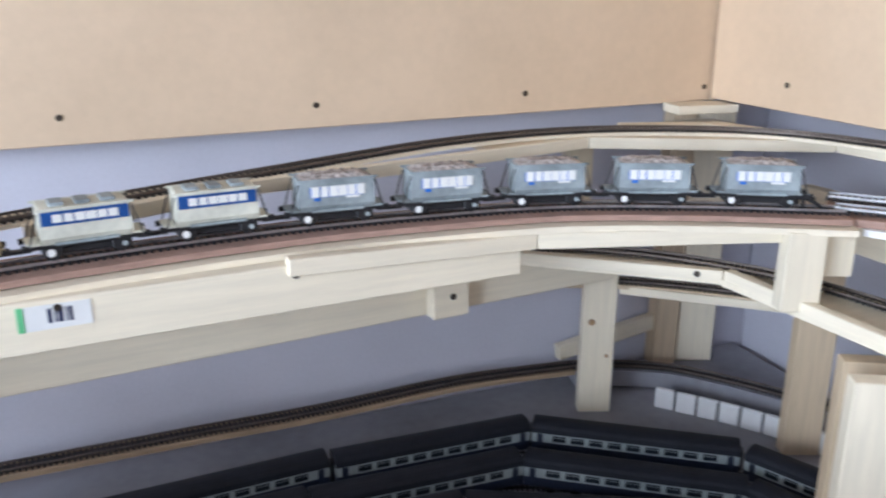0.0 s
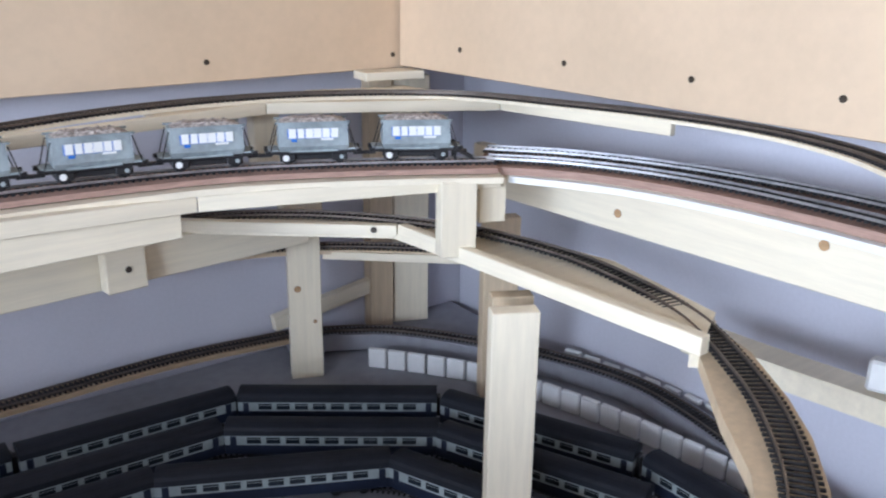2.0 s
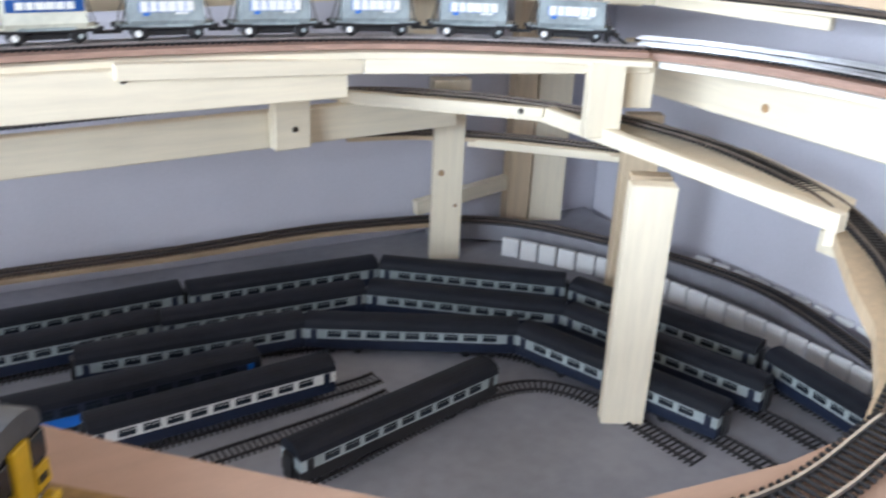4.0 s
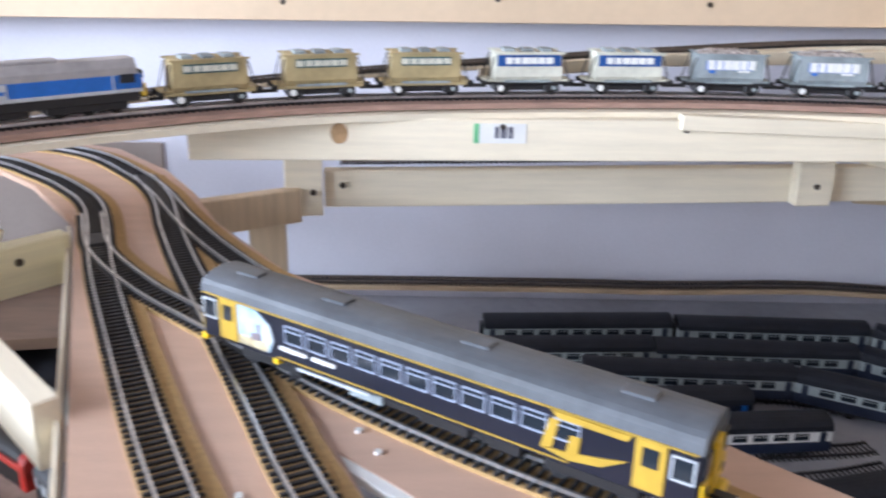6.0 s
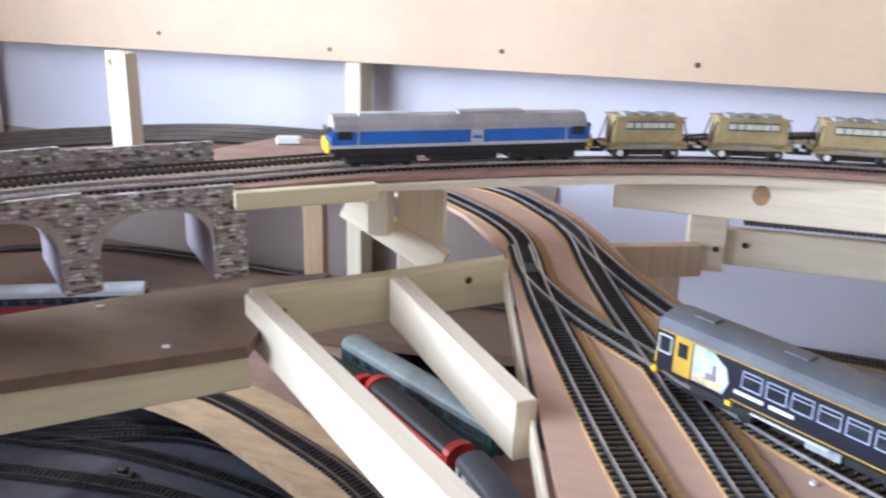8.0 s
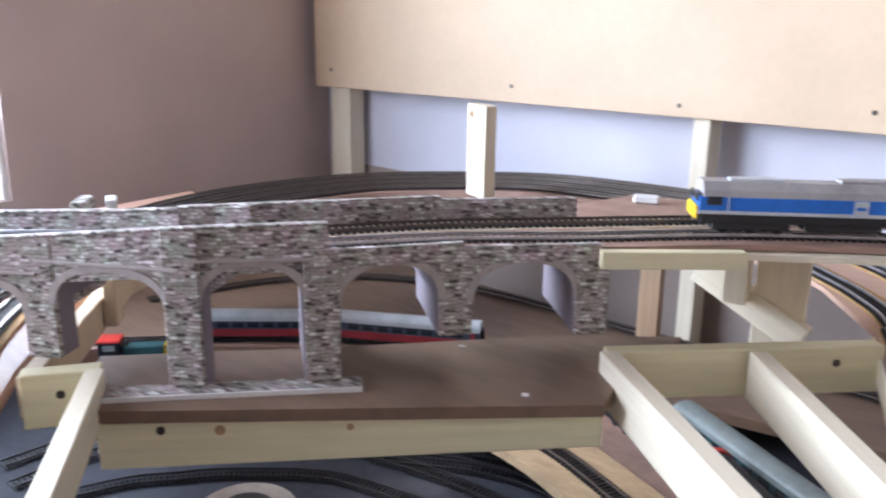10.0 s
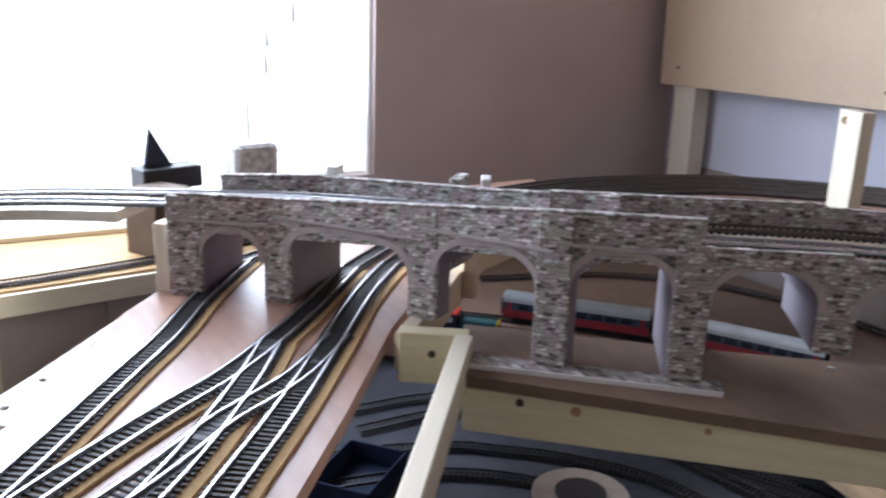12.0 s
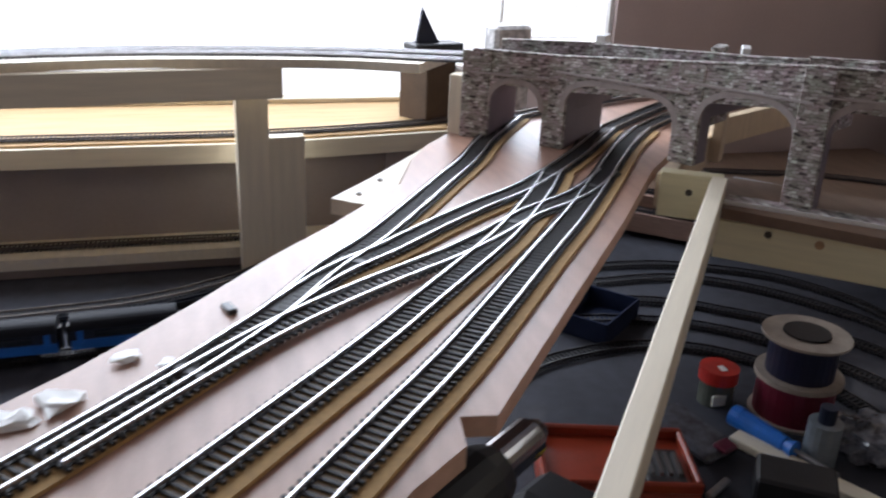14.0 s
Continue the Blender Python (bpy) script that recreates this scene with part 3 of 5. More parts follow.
tagged(part("corner_plank", abox(0, 0, 0, 0.095, 0.045, 0.012, 0.001), PINE, m=pose(0.768, 1.283, 1.353, 0, 0, -8)), "short pale plank lying in the corner", "plank")
structure("corner_ledge", prism([(0.40, 1.212), (0.40, 1.306), (0.807, 1.306), (0.812, 1.10), (0.78, 1.075), (0.735, 1.115), (0.66, 1.175), (0.52, 1.212)], 1.326, 1.332), PINE, "pale pine ledge in the corner")

# east side of the top deck
structure("top_deck_east", ribbon(spline([(0.677, 0.955, 1.299), (0.742, 0.885, 1.299), (0.788, 0.785, 1.299), (0.811, 0.675, 1.299), (0.817, 0.55, 1.299), (0.805, 0.45, 1.299)], 0.02), 0, 0.098, -0.008, 0), PLY_E, "plywood top deck along the east wall")
track([(0.668, 0.935, 1.306), (0.722, 0.872, 1.306), (0.765, 0.78, 1.306), (0.786, 0.68, 1.306), (0.790, 0.55, 1.306), (0.775, 0.45, 1.306)], "bright model track curving along the east wall")
track([(0.70, 0.975, 1.306), (0.765, 0.895, 1.306), (0.812, 0.79, 1.306), (0.838, 0.67, 1.306), (0.845, 0.55, 1.306), (0.835, 0.45, 1.306)], "bright model track curving along the east wall")
structure("deck_trim", ribbon(spline([(0.668, 0.895, 1.291), (0.726, 0.790, 1.291), (0.754, 0.670, 1.291), (0.761, 0.55, 1.291), (0.755, 0.45, 1.291)], 0.02), 0, 0.010, -0.007, 0.0), WHITE, "white painted lath along the deck edge")
eb = plank("deck_beam", (0.770, 1.085), (0.80, 0.45), 1.221, 1.284, 0.018, "wide pale pine beam with knots under the east deck", "beam", side=1)
structure("east_shelf", ribbon(spline([(0.836, 0.76, 1.119), (0.842, 0.66, 1.119), (0.862, 0.50, 1.119), (0.880, 0.36, 1.119)], 0.03), 0, 0.040, -0.026, 0), PINE, "narrow pale pine ledge along the east wall")
tagged(part("white_bracket", abox(0, 0, 0, 0.03, 0.035, 0.03, 0.003), WHITE, m=pose(0.848, 0.545, 1.140, 0, 10, 20)), "white plastic bracket on the narrow shelf", "bracket")
# buffer stop
bs = thing("buffer_stop", "black plastic rail-built buffer stop at the track's end", "buffer stop", pose(0.628, 0.944, 1.306, 0, 0, -29))
for s in (-1, 1):
    part("upright", abox(0, s * 0.009, 0.009, 0.003, 0.003, 0.02), BLACK, bs)
    part("stay", abox(0.010, s * 0.009, 0.006, 0.026, 0.0025, 0.003), BLACK, bs, m=pose(0.004, 0, 0.003, 0, 30, 0))
part("buffer_beam", abox(-0.001, 0, 0.014, 0.004, 0.030, 0.005), BLACK, bs)

# ---- N junction board, top 1.19 ----
structure("junction_board", prism([(-0.215, 0.575), (-0.203, 0.545), (-0.128, 0.474), (-0.06, 0.420), (0.05, 0.365), (0.2, 0.337), (0.30, 0.330), (0.3995, 0.345), (0.3995, 0.397), (0.34, 0.393), (0.25, 0.402), (0.161, 0.434), (0.043, 0.540), (-0.036, 0.618), (-0.105, 0.674), (-0.178, 0.733), (-0.277, 0.815), (-0.366, 0.940), (-0.412, 1.035), (-0.468, 1.125), (-0.56, 1.226), (-0.66, 1.268), (-0.78, 1.275), (-0.78, 1.13), (-0.66, 1.112), (-0.601, 1.058), (-0.531, 0.965), (-0.505, 0.93), (-0.40, 0.80)], 1.184, 1.190), PLY, "pink plywood junction board")
structure("junction_board", prism([(-0.4005, 0.7995), (-0.2155, 0.5745), (-0.175, 0.48), (-0.125, 0.385), (-0.05, 0.30), (-0.14, 0.25), (-0.26, 0.36), (-0.333, 0.48), (-0.362, 0.555), (-0.430, 0.735), (-0.5045, 0.9295)], 1.184, 1.190), PLY)
plank("board_edging", (-0.058, 0.417), (-0.205, 0.545), 1.1835, 1.1895, 0.008, "white-painted edging of the junction board", "edging", WHITE, side=1)
plank("board_edging", (-0.336, 0.472), (-0.506, 0.925), 1.166, 1.1895, 0.003, "pale edging of the junction board", "edging", PINE, side=1)
NT = "nickel silver model track on a cork strip"
track([(-0.76, 1.165, 1.197), (-0.675, 1.143, 1.197), (-0.605, 1.09, 1.197), (-0.552, 1.040, 1.197), (-0.497, 0.965, 1.197), (-0.434, 0.81, 1.197), (-0.374, 0.68, 1.197), (-0.316, 0.560, 1.197), (-0.274, 0.480, 1.197), (-0.235, 0.405, 1.197), (-0.15, 0.315, 1.197)], NT, 0.044, True)
track([(-0.492, 0.945, 1.1972), (-0.450, 0.850, 1.1972), (-0.384, 0.766, 1.1972), (-0.313, 0.700, 1.1972), (-0.262, 0.655, 1.1972), (-0.205, 0.604, 1.1972), (-0.137, 0.552, 1.1972), (-0.076, 0.511, 1.1972), (-0.020, 0.477, 1.1972)], NT, 0.044, True)
track([(-0.76, 1.235, 1.197), (-0.665, 1.222, 1.197), (-0.577, 1.180, 1.197), (-0.505, 1.105, 1.197), (-0.450, 1.030, 1.197), (-0.402, 0.945, 1.197), (-0.343, 0.855, 1.197), (-0.276, 0.773, 1.197), (-0.174, 0.678, 1.197), (-0.103, 0.598, 1.197), (-0.043, 0.532, 1.197), (0.014, 0.482, 1.197), (0.055, 0.446, 1.197)], NT, 0.044, True)
track([(-0.485, 1.085, 1.1974), (-0.440, 1.005, 1.1974), (-0.405, 0.915, 1.1974), (-0.369, 0.830, 1.1974), (-0.332, 0.750, 1.1974), (-0.289, 0.660, 1.1974), (-0.252, 0.582, 1.1974), (-0.222, 0.518, 1.1974), (-0.18, 0.44, 1.1974), (-0.12, 0.35, 1.1974)], NT, 0.043, True)
track(MID[:14], "dark model track curving down to the junction board", 0.0, True)
track(MID[13:], "bright model track leading into the junction", 0.0, True)
for x, y, a in ((-0.305, 0.694, -45), (0.0, 0.485, -38), (-0.462, 0.872, -60)):
    tagged(part("crossing_frog", abox(0, 0, 0.0, 0.030, 0.018, 0.0026, 0.0006), SLEEPER, m=pose(x, y, 1.1948, 0, 0, a)), "black plastic crossing piece between the rails", "track frog", "crossing frogs")
pm = thing("point_motor", "small black point lever box beside the track", "point lever", pose(0.029, 0.416, 1.19, 0, 0, -30))
part("housing", abox(0, 0, 0.004, 0.026, 0.009, 0.008, 0.001), BLACK, pm)
part("lever", abox(0.002, 0, 0.011, 0.006, 0.005, 0.008, 0.001), BLACK, pm)
wire = thing("feed_wire", "short red and green feed wires soldered to a rail", "wire", pose(0.112, 0.400, 1.193))
part("red_wire", abox(0, -0.006, 0.002, 0.002, 0.02, 0.002), RED, wire)
part("green_wire", abox(0.012, 0.001, 0.002, 0.03, 0.002, 0.002), TEAL, wire)
pm2 = thing("point_motor", "small black point housing beside the track", "point lever", pose(0.078, 0.410, 1.19, 0, 0, -24))
part("housing", abox(0, 0, 0.004, 0.024, 0.010, 0.008, 0.001), BLACK, pm2)
for x, y in ((-0.136, 0.700), (-0.192, 0.564), (-0.179, 0.542), (-0.250, 0.50), (-0.058, 0.636), (0.122, 0.455)):
    pin(x, y, 1.1905)
knot(eb, 0.7815, 0.838, 1.243, (-1, -0.05, 0), 0.0052)
knot(eb, 0.7928, 0.599, 1.267, (-1, -0.05, 0), 0.0052)
knot(kp, 0.590, 1.2553, 1.062, (-0.375, -0.927, 0), 0.005)
knot(kp, 0.612, 1.2465, 1.010, (-0.375, -0.927, 0), 0.003)
knot(wk, -1.138, 1.0459, 1.352, (0.375, -0.927, 0), 0.006)

# ---- open timber frames and the brown slab ----
plank("frame_beam", (-0.672, 0.664), (-0.372, 0.425), 1.158, 1.205, 0.018, "pale pine beam of the open frame", "beam", side=1, group="frame beams")
plank("frame_beam", (-0.571, 0.760), (-0.386, 0.564), 1.158, 1.2045, 0.018, "pale pine beam of the open frame", "beam", side=1, group="frame beams")
plank("frame_beam", (-0.666, 0.670), (-0.482, 0.866), 1.156, 1.203, 0.018, "yellowish pine cross beam of the open frame", "beam", PINE_Y, side=1, group="frame beams")
screw(-0.5145, 0.8315, 1.187, (0.73, -0.68, 0))
structure("slab", prism([(-0.931, 0.309), (-0.631, 0.605), (-0.640, 0.640), (-0.656, 0.798), (-0.722, 0.742), (-0.795, 0.660), (-0.884, 0.548), (-1.035, 0.372)], 1.174, 1.185), BROWN, "brown hardboard slab below the viaduct")
sb = plank("frame_beam", (-0.932, 0.3125), (-0.6335, 0.6105, 0.013), 1.130, 1.1715, 0.018, "yellowish pine beam under the brown slab", "beam", PINE_Y, side=1, group="frame beams")
for x, y, z in ((-0.895, 0.349, 1.1655), (-0.677, 0.567, 1.1755)):
    screw(x, y, z, (0.71, -0.71, 0))
plank("frame_beam", (-1.001, 0.283), (-0.966, 0.338), 1.153, 1.203, 0.018, "short yellowish pine cross beam", "beam", PINE_Y, side=1, group="frame beams")
screw(-0.984, 0.3095, 1.183, (0.84, -0.54, 0))
plank("frame_beam", (-0.972, 0.327), (-0.420, -0.086), 1.168, 1.2045, 0.016, "long pale pine beam over the lower level", "beam", side=1, group="frame beams")


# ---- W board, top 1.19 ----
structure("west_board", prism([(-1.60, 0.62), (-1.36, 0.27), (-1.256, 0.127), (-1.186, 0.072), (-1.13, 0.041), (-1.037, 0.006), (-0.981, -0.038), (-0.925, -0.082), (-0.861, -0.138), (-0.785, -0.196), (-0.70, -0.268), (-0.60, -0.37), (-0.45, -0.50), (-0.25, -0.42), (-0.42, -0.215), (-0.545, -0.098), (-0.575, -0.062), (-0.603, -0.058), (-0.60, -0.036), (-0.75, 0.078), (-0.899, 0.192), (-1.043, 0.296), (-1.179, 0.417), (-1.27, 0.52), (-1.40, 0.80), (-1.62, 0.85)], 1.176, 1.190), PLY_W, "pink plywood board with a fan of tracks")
structure("wedge_board", prism([(-1.006, -0.070), (-0.982, -0.040), (-1.038, 0.004), (-1.131, 0.039), (-1.186, 0.0715), (-1.074, -0.014)], 1.172, 1.188), PINE, "pale pine wedge beside the west board")
plank("board_edging", (-1.012, 0.285), (-1.262, 0.515), 1.160, 1.198, 0.016, "pine edging of the west board, shade put into its brown", "edging", PINE_B, side=-1)
plank("board_edging", (-1.263, 0.516), (-1.38, 0.74), 1.160, 1.199, 0.016, "pine edging of the west board, shade put into its brown", "edging", PINE_B, side=-1)
screw(-1.057, -0.011, 1.189, (0, 0, 1), r=0.003)
screw(-1.015, -0.041, 1.189, (0, 0, 1), r=0.003)
WT = "bright nickel silver model track on cork"
W1 = [(-1.307, 0.227), (-1.192, 0.150), (-1.10, 0.098), (-1.025, 0.048), (-0.93, -0.015), (-0.872, -0.055), (-0.817, -0.10), (-0.752, -0.143), (-0.717, -0.171), (-0.685, -0.198), (-0.661, -0.220), (-0.60, -0.278), (-0.53, -0.35)]
W2 = [(-1.228, 0.330), (-1.117, 0.241), (-1.046, 0.178), (-0.99, 0.122), (-0.946, 0.065), (-0.90, 0.010), (-0.85, -0.045), (-0.806, -0.098), (-0.752, -0.143)]
W2B = [(-1.034, 0.238), (-0.974, 0.184), (-0.943, 0.145), (-0.913, 0.100), (-0.868, 0.050), (-0.83, 0.003), (-0.80, -0.042), (-0.771, -0.084), (-0.743, -0.121), (-0.715, -0.154), (-0.688, -0.182), (-0.662, -0.208), (-0.60, -0.268)]
W3 = [(-1.046, 0.178), (-0.991, 0.146), (-0.934, 0.109), (-0.865, 0.060), (-0.796, 0.002), (-0.745, -0.042), (-0.704, -0.077), (-0.665, -0.112), (-0.635, -0.140), (-0.55, -0.22), (-0.46, -0.31)]
W4 = [(-1.22, 0.377), (-1.129, 0.302), (-0.991, 0.205), (-0.902, 0.141), (-0.83, 0.085), (-0.779, 0.046), (-0.724, 0.004), (-0.675, -0.034), (-0.634, -0.068), (-0.605, -0.0933), (-0.54, -0.1485), (-0.45, -0.225), (-0.36, -0.32)]
for k, (pts, ck) in enumerate(((W1, 0.038), (W2, 0.036), (W2B, 0.0), (W3, 0.042), (W4, 0.040))):
    track([(x, y, 1.197 + 0.0002 * k) for x, y in pts], WT, ck, True)
for x, y, a in ((-0.827, -0.078, 48), (-0.676, -0.203, 42), (-0.893, 0.077, 42), (-1.028, 0.168, 40), (-0.985, 0.197, 40)):
    tagged(part("crossing_frog", abox(0, 0, 0, 0.026, 0.008, 0.0024, 0.0005), SLEEPER, m=pose(x, y, 1.1948, 0, 0, a)), "black plastic crossing piece between the rails", "track frog", "crossing frogs")
tagged(part("black_clip", abox(0, 0, 0.002, 0.015, 0.007, 0.004, 0.001), BLACK, m=pose(-0.764, -0.176, 1.19, 0, 0, 20)), "small black clip lying on the board", "clip")
lump = [(-0.659, -0.271), (-0.645, -0.292), (-0.705, -0.239), (-0.692, -0.217)]
for i, (x, y) in enumerate(lump):
    b = bmesh.new()
    bmesh.ops.create_icosphere(b, subdivisions=2, radius=(0.0105, 0.009, 0.006, 0.0045)[i])
    for v in b.verts:
        v.co *= 1 + 1.1 * noise.noise(v.co * 170 + Vector((i * 3.1, 0, 0)))
        v.co.x *= 1.25
        v.co.z *= 0.26
    tagged(part("tissue_scrap", b, WHITE, m=pose(x, y, 1.1925, 0, 0, 35 + 50 * i)), "crumpled scrap of white tissue on the board", "tissue", "tissue scraps")


# ---- viaduct ----
def arch_bay(parent, p0, p1, ztop0, ztop1, spring, r0, zfoot, depth, crown=None, name="arch_bay", k=1.0):
    """One bay between two piers: a wall with an arched opening, depth metres thick, away from the camera."""
    a, b = Vector((*p0, 0)), Vector((*p1, 0))
    L = (b - a).length
    bm = bmesh.new()
    half = L / 2 - r0
    rise = (crown - spring) if crown else half
    n = 14
    def bow(i):
        c, q = math.cos(math.pi * i / n), math.sin(math.pi * i / n)
        return math.copysign(abs(c) ** k, c), max(q, 0.0) ** k

    xs = [(L / 2 - half * bow(i)[0], spring + rise * bow(i)[1]) for i in range(n + 1)]
    rows = []
    for y in (0.0, depth):
        low = [bm.verts.new((x, y, z)) for x, z in [(0, spring)] + xs + [(L, spring)]]
        top = [bm.verts.new((x, y, ztop0 + (ztop1 - ztop0) * x / L)) for x, z in [(0, 0)] + xs + [(L, 0)]]
        rows.append((low, top))
        for i in range(len(low) - 1):
            bm.faces.new((low[i], low[i + 1], top[i + 1], top[i]))
    (l0, t0), (l1, t1) = rows
    for i in range(len(l0) - 1):
        bm.faces.new((l0[i], l0[i + 1], l1[i + 1], l1[i])).material_index = 1
        bm.faces.new((t0[i], t0[i + 1], t1[i + 1], t1[i])).material_index = 2
    bm.faces.new((l0[0], t0[0], t1[0], l1[0]))
    bm.faces.new((l0[-1], t0[-1], t1[-1], l1[-1]))
    bmesh.ops.recalc_face_normals(bm, faces=bm.faces)
    ang = math.degrees(math.atan2(b.y - a.y, b.x - a.x))
    o = part(name, bm, STONE, parent, m=pose(a.x, a.y, 0, 0, 0, ang))
    o.data.materials.append(CARDLINER)
    o.data.materials.append(TRACKBED)
    # proud arch ring
    ring = bmesh.new()
    w = 0.006
    prev = None
    for i in range(n + 1):
        c, s = bow(i)
        q = [ring.verts.new((L / 2 - (half + dw) * c, yy, spring + (rise + dw) * s)) for dw, yy in ((-0.0006, -0.0015), (w, -0.0015), (w, 0.002), (-0.0006, 0.002))]
        if prev:
            for j in range(4):
                ring.faces.new((prev[j], prev[(j + 1) % 4], q[(j + 1) % 4], q[j]))
        prev = q
    bmesh.ops.recalc_face_normals(ring, faces=ring.faces)
    part("arch_ring", ring, RINGSTONE, parent, "smooth grey-pink arch ring", m=pose(a.x, a.y, 0, 0, 0, ang))
    return o


TRACKBED = mat("grimy_track_board", (0.060, 0.050, 0.044), 0.8, vary=0.25, scale=40, spec=0.2)
RINGSTONE = mat("arch_ring_card", (0.42, 0.37, 0.35), 0.85, vary=0.1, scale=60)
via = thing("viaduct", "card stone railway viaduct with arches and parapets", "viaduct")
P = [(-1.217, 0.140), (-1.157, 0.220), (-1.020, 0.316), (-0.907, 0.384), (-0.831, 0.471), (-0.766, 0.570), (-0.684, 0.664)]
zt = [1.272, 1.279, 1.293, 1.302, 1.308, 1.304, 1.301]
near_top = [1.298, 1.299, 1.314, 1.328, 1.330]
far_top = [1.298, 1.303, 1.311, 1.322, 1.325]
foot = [1.19, 1.19, 1.205, 1.186, 1.186, 1.222, 1.219]
spring = [1.232, 1.236, 1.256, 1.262, 1.258, 1.253]
crown = [1.263, 1.2735, 1.288, 1.296, 1.292, 1.289]
jamb = [0.018, 0.014, 0.015, 0.015, 0.015, 0.015]
DEPTH, SUNK = 0.115, 0.011
for i in range(6):
    arch_bay(via, P[i], P[i + 1], zt[i] - SUNK, zt[i + 1] - SUNK, spring[i], jamb[i], foot[i], DEPTH, crown[i], k=0.62 if i == 1 else 0.9)
for i, (x, y) in enumerate(P):
    d = Vector(P[min(i + 1, 6)]) - Vector(P[max(i - 1, 0)])
    ang = math.degrees(math.atan2(d.y, d.x))
    h = (zt[i] + (0.0 if i < 5 else -0.0005)) - foot[i]
    dp = 0.028 if i in (2, 3) else DEPTH
    w = 0.030 if i else 0.036
    up = near_top[i] - zt[i] - 0.0015 if i < 4 else 0.0
    part("pier", abox(0, 0.00375, (h + up) / 2, w, 0.0105, h + up, 0.0008), STONE, via, m=pose(x, y, foot[i], 0, 0, ang))
    part("pier", abox(0, dp / 2 + 0.003, (h - SUNK) / 2, w - 0.001, dp - 0.003, h - SUNK, 0.0008), STONE, via, m=pose(x, y, foot[i], 0, 0, ang))
    for e in (-1, 1):
        part("jamb_liner", abox(e * (w / 2 + 0.0005), dp / 2 + 0.001, h / 2 - 0.008, 0.001, dp - 0.006, h - 0.018), CARDLINER, via, "plain mauve card lining", m=pose(x, y, foot[i], 0, 0, ang))
for i in range(4):
    a, b = Vector((*P[i], zt[i])), Vector((*P[i + 1], zt[i + 1]))
    d = b - a
    flat = Vector((d.x, d.y)).length
    ang = math.degrees(math.atan2(d.y, d.x))
    nrm = Vector((-d.y, d.x, 0)).normalized()
    for off, tops, more in ((0.003, near_top, 0.012), (DEPTH - 0.003, far_top, 0.036 if i else 0.045)):
        q = (a + b) / 2 + nrm * off + d.normalized() * (0.0 if i or off < 0.05 else 0.018)
        top = (tops[i] + tops[i + 1]) / 2
        hp = top - min(zt[i], zt[i + 1]) + SUNK + 0.002
        sl = math.degrees(math.atan2(tops[i + 1] - tops[i], flat))
        part("parapet", abox(0, 0, -hp / 2, flat + more, 0.006, hp, 0.0006), STONE, via, m=pose(q.x, q.y, top, 0, -sl, ang))
        part("coping", abox(0, 0, 0.0005, flat + more, 0.009, 0.0025, 0.0006), STONE, via, m=pose(q.x, q.y, top, 0, -sl, ang))
    q = (a + b) / 2 - nrm * 0.0022
    part("string_course", abox(0, 0, -0.004, d.length, 0.003, 0.003, 0.0005), RINGSTONE, via, m=pose(q.x, q.y, q.z, 0, 0, ang))
for i in (4, 5):
    a, b = Vector((*P[i], zt[i])), Vector((*P[i + 1], zt[i + 1]))
    d = b - a
    ang = math.degrees(math.atan2(d.y, d.x))
    nrm = Vector((-d.y, d.x, 0)).normalized()
    q = (a + b) / 2 + nrm * (DEPTH - 0.003)
    part("parapet", abox(0, 0, 0.0025, d.length + 0.03, 0.006, 0.036, 0.0006), STONE, via, m=pose(q.x, q.y, q.z, 0, 0, ang))
    q = (a + b) / 2 - nrm * 0.001
    part("coping", abox(0, 0.0015, -0.0055, d.length + 0.012, 0.007, 0.016, 0.0005), STONE, via, m=pose(q.x, q.y, q.z, 0, 0, ang))
part("plinth", abox(0, 0, 0, 0.215, 0.024, 0.004, 0.0006), STONE, via, "narrow stone-printed plinth strip", m=pose(-0.878, 0.4125, 1.187, 0, 0, 49.3))
part("plinth_edge", abox(0, 0, 0, 0.215, 0.0015, 0.0045), WHITE, via, "white card edge of the plinth", m=pose(-0.8684, 0.4043, 1.1872, 0, 0, 49.3))
CO = "small white card offcut on the parapet"
tagged(part("stone_offcut", abox(0, 0, 0.0065, 0.036, 0.014, 0.013, 0.001), STONE, m=pose(-1.125, 0.413, 1.3035, 0, 0, -42)), "small stone-printed card offcut on the parapet", "card offcut", "card offcuts")
tagged(part("stone_offcut", abox(0, 0, 0.008, 0.014, 0.010, 0.017, 0.001), WHITE, m=pose(-1.098, 0.430, 1.3035, 0, 12, -30)), CO, "card offcut", "card offcuts")
tagged(part("stone_offcut", abox(0, 0, 0.007, 0.024, 0.014, 0.015, 0.001), WHITE, m=pose(-1.245, 0.318, 1.2985, 0, 0, -42)), CO, "card offcut", "card offcuts")

# deck of the W side, rail top 1.265
WD = [(-0.985, 0.40, 1.302), (-1.08, 0.325, 1.298), (-1.20, 0.235, 1.289), (-1.33, 0.12, 1.275), (-1.42, 0.0, 1.267), (-1.455, -0.15, 1.264), (-1.45, -0.32, 1.264), (-1.40, -0.52, 1.264), (-1.28, -0.80, 1.264)]
track([(x + 0.020, y - 0.012, z) for x, y, z in WD], "bright double track along the window side")
track([(-1.0, 0.417, 1.302)] + [(x - 0.022, y + 0.022, z) for x, y, z in WD[1:]], "bright double track along the window side")
structure("window_deck", ribbon(spline([(x, y, z - 0.005) for x, y, z in WD[3:]], 0.02), 0, 0.115, -0.012, 0), PINE, "plywood deck along the window side")
plank("deck_beam", (-1.397, -0.077), (-1.33, -0.70), 1.205, 1.247, 0.018, "pale pine beam under the window-side deck", "beam", side=-1, group="deck beams")
